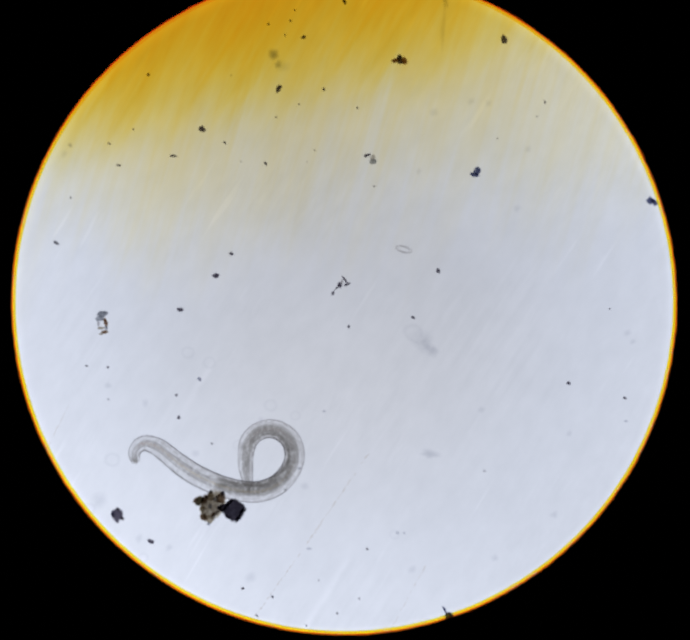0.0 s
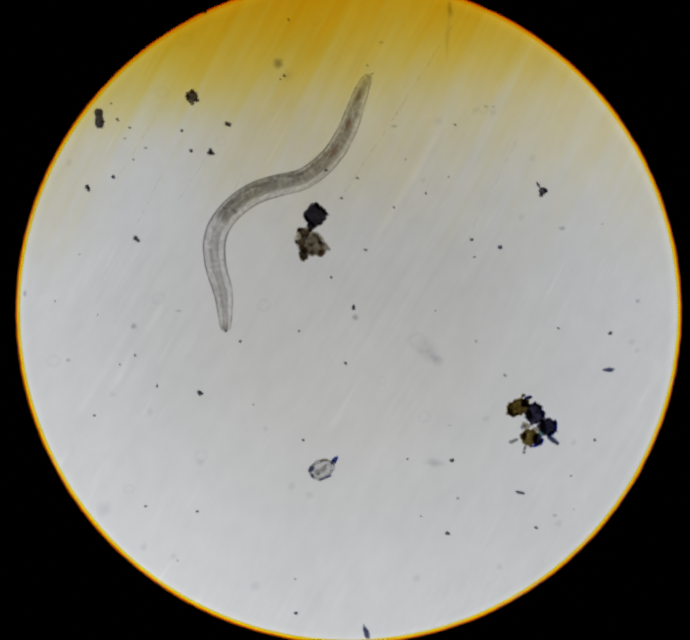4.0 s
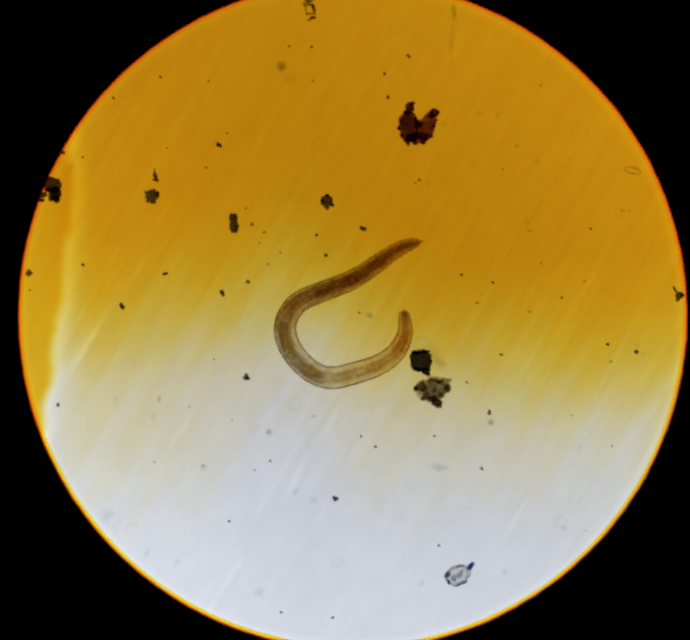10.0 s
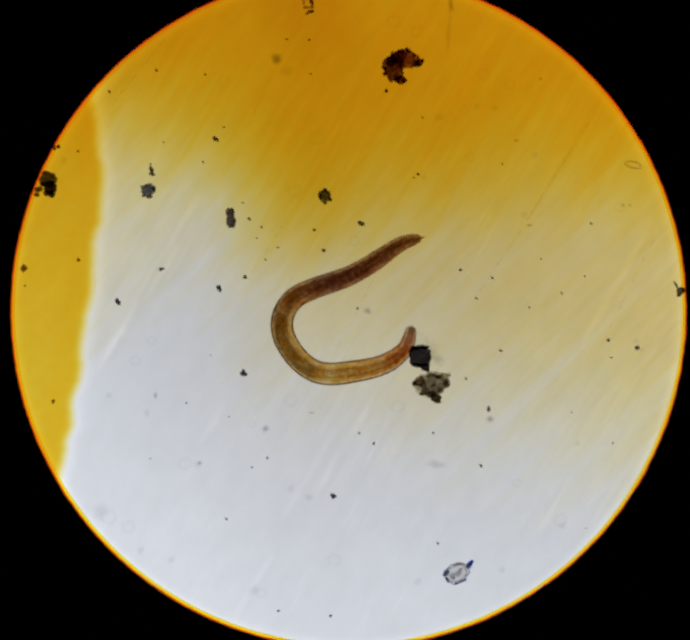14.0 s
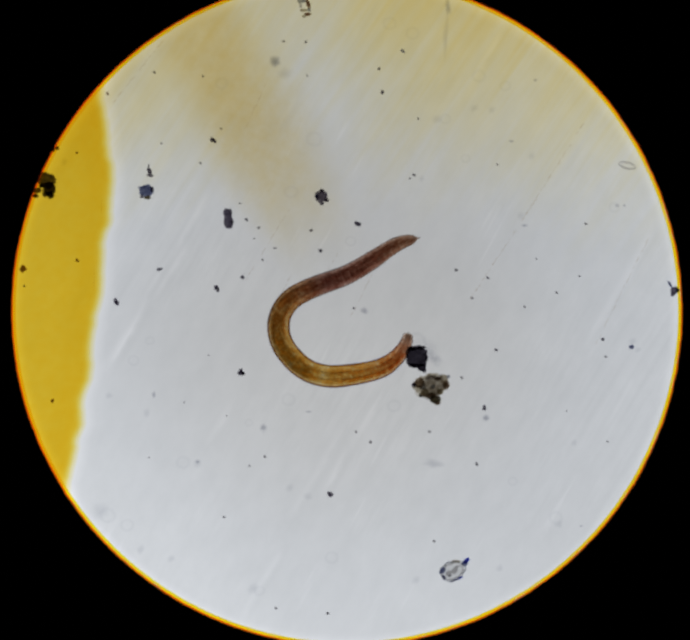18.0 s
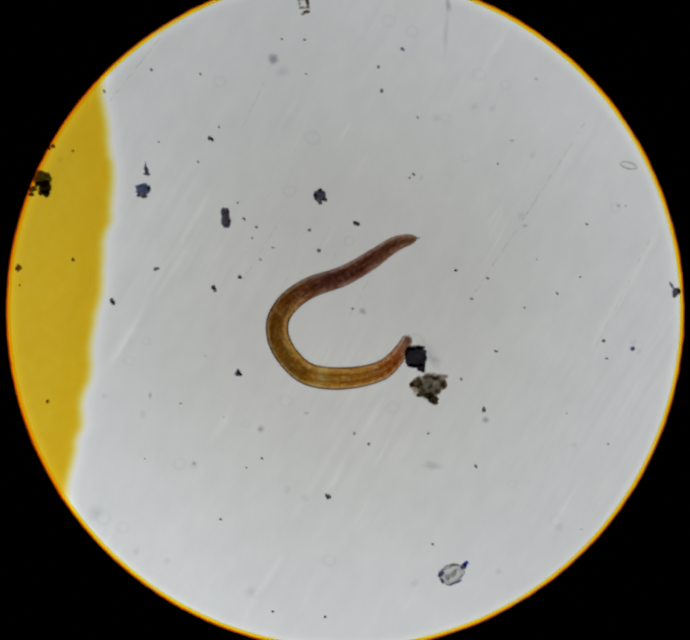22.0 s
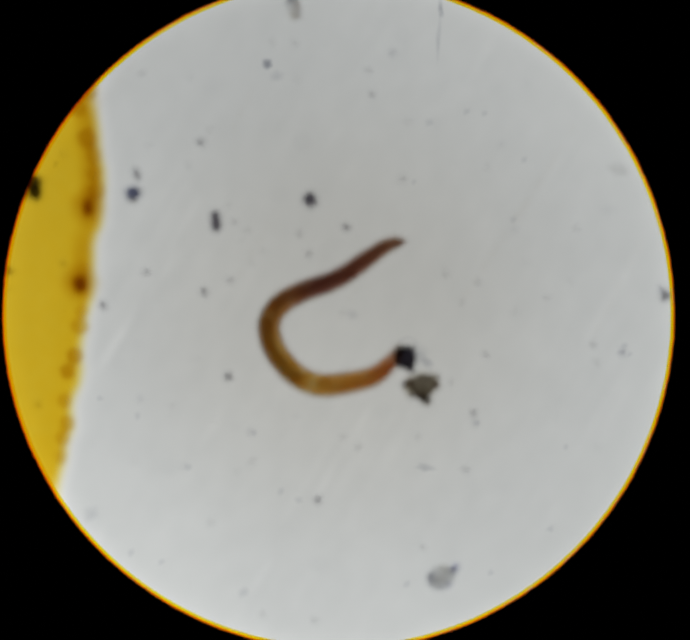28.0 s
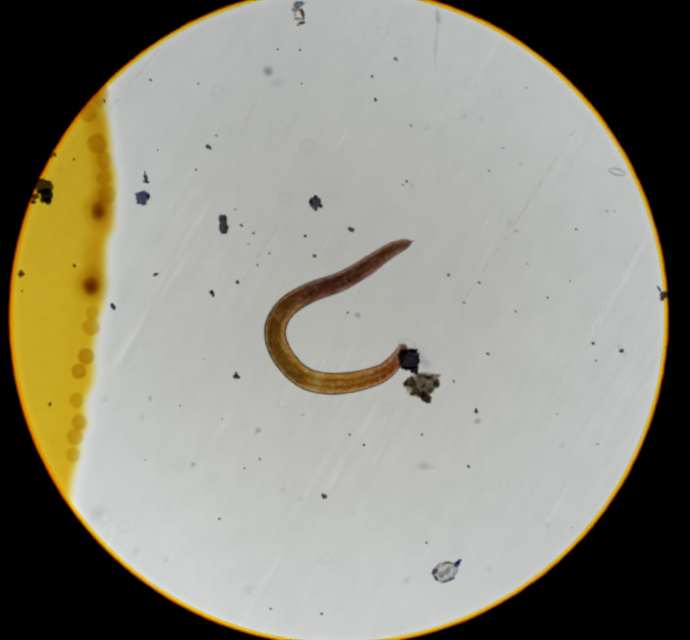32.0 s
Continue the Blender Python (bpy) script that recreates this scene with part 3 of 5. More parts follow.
bend(3.3, (3.54, 1.67), (3.38, 2.51), (2.77, 3.11), (2.10, 3.25), (1.64, 2.65), (1.50, 1.84), (1.64, 1.04), (1.97, 0.37), (2.10, -0.43), (1.84, -1.23), (1.30, -1.77), (0.77, -2.04), (0.27, -1.90))
bend(3.4, (4.31, 0.84), (3.85, 1.84), (3.05, 2.51), (2.25, 2.71), (1.31, 2.58), (0.58, 2.04), (0.28, 1.31), (0.44, 0.51), (1.05, -0.30), (1.58, -0.96), (1.85, -1.77), (1.89, -2.50))
bend(3.5, (5.17, 4.38), (4.93, 4.11), (4.66, 3.31), (4.40, 2.51), (3.93, 1.71), (3.19, 1.17), (2.39, 1.11), (1.59, 1.11), (0.79, 0.84), (0.12, 0.31), (-0.14, -0.56), (-0.14, -1.50), (-0.50, -2.50))
bend(5.5, (2.12, 2.62), (0.93, 0.87), (-0.25, -0.16), (-0.68, -0.97), (-0.72, -1.58), (0.09, -2.63), (0.89, -3.00), (1.64, -3.12), (3.02, -2.97), (3.87, -2.28))
bend(6, (2.20, 2.67), (1.56, 2.02), (1.03, 1.35), (0.42, 0.54), (-0.23, 0.00), (-0.75, -0.54), (-0.93, -1.21), (-0.62, -1.84), (0.04, -2.27), (0.76, -2.30), (1.50, -2.06), (2.17, -1.72), (2.64, -1.35), (2.78, -0.81), (2.64, -0.27))
bend(7, (2.20, 2.65), (1.53, 2.00), (0.92, 1.33), (0.24, 0.65), (-0.57, 0.18), (-1.11, -0.23), (-1.34, -0.84), (-1.04, -1.51), (-0.37, -1.98), (0.31, -2.09), (1.05, -1.85), (1.66, -1.38), (2.07, -0.84), (2.20, -0.29), (2.11, 0.25))
bend(9, (2.21, 2.57), (1.51, 2.32), (0.77, 1.82), (0.03, 1.29), (-0.91, 0.89), (-1.58, 0.56), (-1.92, -0.04), (-1.79, -0.78), (-1.25, -1.38), (-0.59, -1.63), (0.15, -1.46), (0.96, -1.13), (1.43, -0.73), (1.66, -0.13), (1.59, 0.50))
bend(12, (2.31, 2.50), (1.63, 2.31), (0.84, 1.79), (0.05, 1.35), (-0.87, 1.02), (-1.59, 0.69), (-1.95, 0.11), (-1.86, -0.53), (-1.35, -1.23), (-0.70, -1.58), (0.17, -1.52), (0.95, -1.37), (1.53, -0.97), (1.79, -0.48), (1.85, 0.09))
bend(13, (2.31, 2.50), (1.63, 2.31), (0.84, 1.78), (0.05, 1.33), (-0.87, 1.01), (-1.59, 0.68), (-1.95, 0.09), (-1.86, -0.54), (-1.35, -1.24), (-0.70, -1.58), (0.17, -1.52), (0.95, -1.36), (1.54, -1.00), (1.81, -0.58), (1.90, -0.06))
bend(19, (2.28, 2.49), (1.61, 2.30), (0.87, 1.83), (0.07, 1.37), (-0.87, 1.03), (-1.61, 0.63), (-1.97, 0.03), (-1.88, -0.71), (-1.28, -1.42), (-0.54, -1.70), (0.33, -1.66), (1.13, -1.47), (1.60, -1.11), (1.87, -0.71), (1.94, -0.42))
bend(23, (2.30, 2.49), (1.62, 2.33), (0.89, 1.84), (0.03, 1.34), (-0.95, 1.01), (-1.61, 0.54), (-1.94, -0.05), (-1.81, -0.78), (-1.21, -1.50), (-0.49, -1.72), (0.37, -1.70), (1.16, -1.50), (1.62, -1.10), (1.88, -0.70), (1.99, -0.48))
bend(28, (2.24, 2.51), (1.64, 2.37), (0.92, 1.88), (0.12, 1.35), (-0.80, 1.02), (-1.53, 0.63), (-1.90, 0.03), (-1.73, -0.76), (-1.13, -1.49), (-0.40, -1.82), (0.46, -1.75), (1.25, -1.55), (1.71, -1.16), (1.98, -0.83), (2.07, -0.63))
bend(32, (2.33, 2.56), (1.65, 2.29), (0.91, 1.79), (0.10, 1.32), (-0.84, 0.99), (-1.59, 0.52), (-1.93, -0.15), (-1.73, -0.90), (-1.12, -1.57), (-0.38, -1.80), (0.50, -1.75), (1.31, -1.51), (1.71, -1.18), (1.94, -0.84), (2.02, -0.60))

REST = CURVES[19]
LENGTH = float(np.hypot(*np.diff(REST, axis=0).T).sum())
SEGMENTS = 96


def on(curve, u):
    """The place and the heading at a share u of a line's length."""
    i = np.linspace(0, 1, STEPS + 1)
    p = np.array([np.interp(u, i, curve[:, 0]), np.interp(u, i, curve[:, 1])])
    a, b = max(0, u - 0.012), min(1, u + 0.012)
    q = np.array([np.interp(b, i, curve[:, k]) - np.interp(a, i, curve[:, k]) for k in (0, 1)])
    return p, math.degrees(math.atan2(q[1], q[0]))


def girth(u):
    """The worm's half width in millimetres."""
    return float(np.interp(u, [0, 0.008, 0.014, 0.03, 0.07, 0.15, 0.3, 0.5, 0.75, 0.88, 0.95, 0.985, 0.995, 1.0],
                           [0.012, 0.03, 0.11, 0.17, 0.225, 0.275, 0.305, 0.33, 0.33, 0.285, 0.215, 0.165, 0.14, 0.09]))


def height(u):
    return 0.42 + 0.25 * (1 - u)


def share(k, rings):
    """Neighbouring pieces overlap and fade into one another."""
    d = abs(3 * k / (rings - 1) - 1.5)
    return 0.75 - d * d if d < 0.5 else 0.5 * (1.5 - d) ** 2


def tube(frame_inv, u0, u1, size, wave, edge, level=1.0, rings=7, sides=16, flat=0.8, fall=2.5, aside=0.0):
    """A piece of a tube. edge: density painted on its flanks against its top; level: how dense it is."""
    bm = bmesh.new()
    uv = bm.loops.layers.uv.new("body")
    loops, values = [], []
    for k in range(rings):
        u = u0 + (u1 - u0) * k / (rings - 1)
        p, turn = on(REST, min(1, max(0, u)))
        r = girth(u) * size if 0 <= u <= 1 else 0.004
        way = Vector((math.cos(radians(turn)), math.sin(radians(turn)), 0)) * (LENGTH * (min(0, u) + max(0, u - 1)))
        side = Vector((-math.sin(radians(turn)), math.cos(radians(turn)), 0))
        loop = []
        for i in range(sides):
            a = 2 * math.pi * i / sides
            w = r * (1 + wave * noise.noise(Vector((u * 60, math.cos(a) * 1.5, math.sin(a) * 1.5))))
            v = way + Vector((p[0], p[1], height(u))) + side * (math.cos(a) * w + aside * girth(min(1, max(0, u)))) + Vector((0, 0, math.sin(a) * w * flat))
            loop.append((bm.verts.new(frame_inv @ (v * MM)), u * LENGTH, a))
            c = abs(math.cos(a)) ** fall
            values.append(level * share(k, rings) * (1 - c + c * edge))
        loops.append(loop)
    for a, b in zip(loops, loops[1:]):
        for i in range(sides):
            j = (i + 1) % sides
            quad = (a[i], a[j], b[j], b[i])
            f = bm.faces.new([q[0] for q in quad])
            for corner, q in zip(f.loops, quad):
                corner[uv].uv = (q[1], 1.2 * math.cos(q[2]) * girth(q[1] / LENGTH) + (7 if math.sin(q[2]) < 0 else 0))
    return bm, values


def ribbon(frame_inv, u0, u1, across, both=False, rings=7, lift=0.0, outer=1.0):
    """Flat strips along the body. across: places over its half width and the thickness there."""
    bm = bmesh.new()
    uv = bm.loops.layers.uv.new("body")
    values = []
    for sign in ((1, -1) if both else (1,)):
        last = None
        for k in range(rings):
            u = u0 + (u1 - u0) * k / (rings - 1)
            p, turn = on(REST, min(1, max(0, u)))
            side = Vector((-math.sin(radians(turn)), math.cos(radians(turn)), 0))
            c = Vector((p[0], p[1], height(u) + lift))
            r = girth(u)
            row = []
            for x, d in across:
                row.append((bm.verts.new(frame_inv @ ((c + side * (sign * x * r)) * MM)), u * LENGTH, x * r + 3 * sign))
                values.append(d * share(k, rings) * (outer if sign < 0 else 1.0))
            if last:
                for q in zip(last, row, row[1:], last[1:]):
                    f = bm.faces.new([z[0] for z in q])
                    for corner, z in zip(f.loops, q):
                        corner[uv].uv = (z[1], z[2])
            last = row
    return bm, values


def tissue(name, made, material, parent, label=""):
    ob = part(name, made[0], material, parent, label)
    thickness_on(ob, made[1])
    return ob


def dye_tint(u):
    """The colour that the dye gives the body, tail to head."""
    at = [0, 0.05, 0.14, 0.30, 0.42, 0.56, 0.70, 0.82, 0.93, 1.0]
    r = [0.42, 0.37, 0.30, 0.27, 0.45, 0.58, 0.64, 0.62, 0.53, 0.52]
    g = [0.25, 0.165, 0.11, 0.098, 0.17, 0.25, 0.29, 0.24, 0.15, 0.32]
    b = [0.17, 0.09, 0.066, 0.07, 0.034, 0.028, 0.032, 0.03, 0.035, 0.22]
    return [float(np.interp(u, at, c)) for c in (r, g, b)]


worm = tagged(new("roundworm"), "slender curled roundworm with clear skin, turning from grey to amber", "worm")
body_pieces, dye_pieces = [], []
# Dark refraction outline, painted as dense strips along both sides of the body.
EDGE_ROW = [(0.91, 0.0), (0.95, 0.4), (0.985, 1.1), (1.015, 1.0), (1.045, 0.0)]
# Peaks near both ends paint the same dark outline on the dyed body.
LEAF_ROW = [(-1.03, 0.0), (-0.985, 2.6), (-0.92, 0.25), (-0.80, 1.0), (-0.6, 1.2), (0.0, 1.0), (0.4, 1.0), (0.72, 0.72), (0.93, 0.6), (0.985, 2.2), (1.03, 0.0)]
TAIL_ROW = [(-1.03, 0.0), (-0.97, 0.45), (-0.85, 0.5), (-0.66, 0.8), (-0.45, 1.15), (0.0, 1.2), (0.4, 1.15), (0.66, 0.95), (0.85, 0.75), (0.97, 0.5), (1.03, 0.0)]
for i in range(SEGMENTS):
    um = (i + 0.5) / SEGMENTS
    u0, u1 = um - 1.5 / SEGMENTS, um + 1.5 / SEGMENTS
    (cx, cy), heading = on(REST, um)
    home = mm(cx, cy, height(um), heading)
    back = home.inverted()
    odd = i % 2
    piece = tissue("body_segment", tube(back, u0, u1, 1.0 - 0.012 * odd, 0.02, 2.5, 1.0 if um < 0.68 else 0.7), CUTICLE, worm)
    piece.matrix_basis = home
    tissue("edge_shade_strip", ribbon(back, u0, u1, [(x, d * float(np.interp(um, [0, 0.1, 0.4, 0.66, 0.72], [0.7, 0.6, 0.75, 0.75, 1.05]))) for x, d in EDGE_ROW], True, lift=0.004 * odd, outer=1.4 if um < 0.66 else 1.1), RIM, piece, "thin dark strip painting the refraction line along the skin")
    gut = float(np.interp(um, [0, 0.02, 0.10, 0.655, 0.672, 0.975, 0.985, 1], [0.3, 0.45, 0.66, 0.98, 0.12, 0.12, 0.7, 1.0]))
    tissue("gut", tube(back, u0, u1, 0.66 - 0.012 * odd - 0.15 * max(0, 0.2 - um) / 0.2, 0.16, 0.25, gut, fall=7.0, aside=-float(np.interp(um, [0, 0.25, 0.4, 0.6, 0.66], [0, 0.10, 0.20, 0.20, 0.12]))), GUT, piece, "grainy grey gut")
    if um > 0.66:
        tissue("throat", tube(back, u0, u1, 0.40 - 0.01 * odd, 0.12, 2.6, 0.36 * min(1, (um - 0.66) * 30)), THROAT, piece, "pale thin throat")
    r, g, b = dye_tint(um)
    m = body_layer("taken_up_dye", (r ** 0.25, g ** 0.25, b ** 0.25), 0.34, 4.0, 0.36 if um > 0.36 else 0.12)
    row = [(x, d + (e - d) * min(1.0, max(0.0, (um - 0.34) / 0.12))) for (x, d), (_, e) in zip(TAIL_ROW, LEAF_ROW)]
    row = [(x, d * (1 - 0.45 * math.exp(-((um - 0.70) / 0.014) ** 2))) for x, d in row]
    leaves = [tissue("dye_layer", ribbon(back, u0, u1, row, lift=lift + 0.005 * odd), m, piece, "amber dye taken up by the body") for lift in (0.03, 0.01, -0.01, -0.03)]
    body_pieces.append((piece, um))
    dye_pieces.append((leaves, um))
spike = bmesh.new()
bmesh.ops.create_cone(spike, cap_ends=True, segments=8, radius1=0.02 * MM, radius2=0.003 * MM, depth=0.06 * MM)
(cx, cy), heading = on(REST, 0.5 / SEGMENTS)
spike.transform(pose(-0.055 * MM, 0, 0, 0, -90, 0))
thickness_on(part("tail_spike", spike, FAINT, body_pieces[0][0], "fine pointed tail tip"), [0.6] * 16)


# ---- debris ----
KINDS = {}


def fleck_mesh(k, material):
    key = (k, material.name)
    if key not in KINDS:
        bm = crumb_mesh(k * 1.37 + 0.5, 2, 0.7, 2.0, 0.7)
        if k >= 5:
            bm.transform(Matrix.Translation((-0.35, 0.3, 0)) @ Matrix.Diagonal((0.6, 0.65, 0.8, 1)))
            for x, y, s in ((0.45, -0.3, 0.55), (0.3 - 0.15 * (k - 5), 0.55 - 0.3 * (k - 5), 0.36)):
                extra = crumb_mesh(k * 2.1 + x, 2, 0.6, 2.0, 0.7)
                extra.transform(Matrix.Translation((x, y, 0)) @ Matrix.Scale(s, 4))
                piece = bpy.data.meshes.new("grain")
                extra.to_mesh(piece)
                extra.free()
                bm.from_mesh(piece)
                bpy.data.meshes.remove(piece)
        me = bpy.data.meshes.new("fleck")
        bm.to_mesh(me)
        bm.free()
        me.materials.append(material)
        depth_on(me)
        KINDS[key] = me
    return KINDS[key]


FLECK_LABELS = {"black_debris": "small round black speck in the yellow dye", "faint_debris": "tiny faint grey speck of debris on the slide", "dark_debris": "tiny dark grey speck of debris on the slide", "blue_debris": "small bluish dark fleck of debris on the slide",
                "brown_debris": "small brown fleck of debris in the dye", "pale_debris": "faint pale speck out of focus on the slide"}


def fleck(x, y, w, h, material):
    k = random.randrange(9)
    grow = 0.92 + 0.3 * max(0.0, 1 - max(w, h) / 0.15)
    ob = new("debris_fleck", fleck_mesh(k, material))
    tagged(ob, FLECK_LABELS[material.name], "debris", "flecks of debris on the slide")
    ob.matrix_basis = mm(x, y, 0.11 + min(w, h) * 0.22, random.uniform(-25, 25)) @ Matrix.Diagonal((w / 2 * MM * grow, h / 2 * MM * grow, min(w, h) * 0.3 * MM, 1))
    return ob


def blurred_speck(x, y, w, h):
    """A speck out of focus."""
    tagged(soft_patch("blurred_speck", x, y, w * 1.5, h * 1.5, 0, 1.0, HAZE, None, 0.13), "faint grey speck out of focus on the slide", "debris", "blurred specks on the slide")


swept = []


def swept_fleck(x, y, w, h, material):
    """A fleck that the spreading dye carries away."""
    swept.append((fleck(x, y, w, h, material), x, y))


fleck(-3.95, 5.46, 0.187, 0.240, DARK)
fleck(-3.86, 0.96, 0.213, 0.240, DARK)
fleck(-6.91, 0.58, 0.187, 0.267, DARK)
fleck(-5.60, 1.56, 0.200, 0.107, DARK)
fleck(1.80, 8.16, 0.133, 0.147, BLUE)
fleck(1.18, 6.92, 0.107, 0.133, DARK)
fleck(4.24, -2.67, 0.120, 0.187, DARK)
fleck(8.71, -0.83, 0.160, 0.160, BLUE)
fleck(-0.44, -5.28, 0.173, 0.200, DARK)
fleck(-3.66, -5.96, 0.080, 0.080, FAINT)
blurred_speck(0.61, 0.29, 0.200, 0.187)
fleck(-3.09, 1.32, 0.120, 0.120, DARK)
fleck(-1.00, 2.73, 0.093, 0.093, FAINT)
fleck(-2.96, 3.06, 0.107, 0.107, DARK)
fleck(-2.59, 2.82, 0.080, 0.067, FAINT)
fleck(-2.47, 1.84, 0.067, 0.067, FAINT)
fleck(-0.73, 2.12, 0.080, 0.120, DARK)
fleck(-5.74, 7.54, 0.093, 0.107, DARK)
fleck(-4.27, 7.42, 0.067, 0.067, FAINT)
fleck(-1.82, 8.47, 0.080, 0.067, FAINT)
fleck(-1.14, 8.45, 0.080, 0.067, FAINT)
fleck(-1.09, 7.42, 0.067, 0.053, FAINT)
fleck(1.08, 7.63, 0.080, 0.107, DARK)
fleck(2.26, 6.11, 0.067, 0.067, FAINT)
fleck(2.13, 4.40, 0.093, 0.093, FAINT)
fleck(2.01, 4.30, 0.053, 0.053, FAINT)
fleck(0.30, 0.37, 0.067, 0.067, FAINT)
fleck(3.40, 1.52, 0.093, 0.080, FAINT)
fleck(6.45, 0.82, 0.093, 0.080, FAINT)
fleck(3.88, 0.66, 0.080, 0.080, FAINT)
blurred_speck(5.82, 7.27, 0.107, 0.093)
fleck(5.83, 1.85, 0.053, 0.053, FAINT)
fleck(7.34, 2.91, 0.093, 0.067, FAINT)
fleck(7.14, 1.32, 0.053, 0.053, FAINT)
fleck(4.66, 4.72, 0.067, 0.053, FAINT)
fleck(4.61, -0.91, 0.120, 0.093, DARK)
fleck(3.56, -1.75, 0.093, 0.093, FAINT)
fleck(4.01, -4.38, 0.107, 0.133, DARK)
fleck(2.58, -3.38, 0.067, 0.067, FAINT)
fleck(0.35, -3.38, 0.067, 0.067, FAINT)
fleck(0.79, -3.70, 0.080, 0.093, FAINT)
fleck(-2.42, -4.13, 0.067, 0.067, FAINT)
fleck(-2.89, -4.41, 0.053, 0.053, FAINT)
fleck(-2.10, -8.73, 0.080, 0.067, FAINT)
fleck(-0.52, -8.89, 0.093, 0.080, FAINT)
fleck(2.71, -6.71, 0.080, 0.093, FAINT)
fleck(-3.57, -2.89, 0.040, 0.040, FAINT)
fleck(-4.86, -2.47, 0.053, 0.040, FAINT)
fleck(-4.11, -1.05, 0.040, 0.040, FAINT)
fleck(-5.53, 5.38, 0.067, 0.053, FAINT)
fleck(-4.35, 4.78, 0.080, 0.067, FAINT)
fleck(-3.72, 5.83, 0.067, 0.053, FAINT)
fleck(-3.15, 3.55, 0.067, 0.053, FAINT)
fleck(-8.69, 5.25, 0.147, 0.133, DARK)
fleck(-8.10, 1.84, 0.120, 0.107, BROWN)
fleck(-9.73, 1.60, 0.227, 0.240, BROWN)
fleck(-9.71, 1.07, 0.053, 0.053, FAINT)
fleck(-8.86, -2.42, 0.107, 0.160, BROWN)
fleck(-9.63, -2.91, 0.067, 0.053, FAINT)
fleck(-8.10, 5.11, 0.080, 0.067, BROWN)
blurred_speck(5.09, 5.42, 0.133, 0.080)
blurred_speck(8.51, 3.46, 0.080, 0.080)
blurred_speck(8.29, 3.46, 0.120, 0.107)
fleck(-7.16, 6.90, 0.080, 0.133, BROWN)
fleck(0.41, 2.93, 0.240, 0.160, DARK)
fleck(-0.68, 2.12, 0.053, 0.107, DARK)
fleck(-2.10, 2.20, 0.107, 0.040, DARK)
fleck(-2.73, 2.49, 0.080, 0.040, FAINT)
fleck(6.74, -2.77, 0.040, 0.040, FAINT)
blurred_speck(5.48, 2.86, 0.160, 0.080)
blurred_speck(4.29, -2.97, 0.187, 0.160)
fleck(7.98, -3.70, 0.053, 0.053, FAINT)
blurred_speck(7.17, -6.26, 0.107, 0.040)
blurred_speck(-1.08, -2.77, 0.160, 0.053)
fleck(-5.94, -4.14, 0.040, 0.040, FAINT)
blurred_speck(-5.78, -2.24, 0.107, 0.187)
blurred_speck(-4.46, -4.27, 0.133, 0.107)
blurred_speck(-2.47, -3.24, 0.187, 0.173)
swept_fleck(10.15, -1.59, 0.147, 0.133, PALE)
blurred_speck(10.61, -0.25, 0.187, 0.107)
fleck(12.08, -3.45, 0.147, 0.120, DARK)
fleck(12.04, -4.57, 0.373, 0.160, BLUE)
fleck(7.24, -7.33, 0.160, 0.133, DARK)
fleck(9.32, -8.31, 0.320, 0.107, DARK)
fleck(7.11, -9.56, 0.173, 0.120, DARK)
fleck(9.81, -9.38, 0.120, 0.080, DARK)
swept_fleck(-0.32, -1.77, 0.080, 0.133, DARK)
fleck(2.48, -11.99, 0.120, 0.107, DARK)
swept_fleck(4.04, -7.52, 0.080, 0.080, PALE)
fleck(6.31, -9.04, 0.053, 0.053, FAINT)
fleck(7.43, -8.49, 0.080, 0.067, FAINT)
fleck(11.60, -6.71, 0.080, 0.080, FAINT)
fleck(10.88, -7.80, 0.053, 0.053, FAINT)
blurred_speck(12.91, -2.47, 0.120, 0.120)
swept_fleck(7.61, -3.71, 0.053, 0.053, FAINT)
fleck(4.62, -12.57, 0.173, 0.480, BLUE)
blurred_speck(10.38, -9.01, 0.120, 0.080)
blurred_speck(-1.12, -10.39, 0.080, 0.080)
blurred_speck(10.96, -8.82, 0.067, 0.053)
swept_fleck(-1.31, -6.98, 0.067, 0.053, FAINT)
fleck(10.49, -3.30, 0.067, 0.067, FAINT)
swept_fleck(2.48, -1.77, 0.053, 0.053, FAINT)
fleck(7.85, -0.60, 0.107, 0.107, DARK)
fleck(7.94, -1.13, 0.080, 0.067, FAINT)
fleck(4.36, 1.28, 0.080, 0.107, DARK)
fleck(5.47, 0.39, 0.067, 0.067, FAINT)
fleck(8.56, 10.36, 0.147, 0.093, DARK)
fleck(6.52, 10.00, 0.080, 0.147, DARK)
swept_fleck(1.10, 10.37, 0.227, 0.147, DARK)
fleck(2.22, 11.49, 0.240, 0.187, DARK)
fleck(13.60, 8.43, 0.133, 0.107, DARK)
fleck(11.01, 5.53, 0.067, 0.067, FAINT)
fleck(14.91, 3.37, 0.067, 0.067, FAINT)
blurred_speck(15.48, 7.27, 0.120, 0.067)
blurred_speck(16.65, -0.49, 0.107, 0.080)
blurred_speck(11.83, -0.12, 0.080, 0.053)
fleck(11.17, 19.35, 0.200, 0.320, DARK)
fleck(16.09, 14.30, 0.360, 0.373, BLUE)
fleck(4.02, 17.54, 0.160, 0.333, DARK)
blurred_speck(3.98, 18.31, 0.200, 0.240)
fleck(5.47, 17.57, 0.093, 0.107, DARK)
fleck(1.61, 16.17, 0.240, 0.200, DARK)
fleck(2.36, 15.75, 0.120, 0.107, DARK)
fleck(3.69, 15.12, 0.133, 0.120, DARK)
fleck(0.74, 15.27, 0.227, 0.120, DARK)
fleck(-1.33, 15.60, 0.107, 0.067, DARK)
fleck(-1.01, 14.92, 0.160, 0.080, DARK)
fleck(-0.16, 17.85, 0.093, 0.093, FAINT)
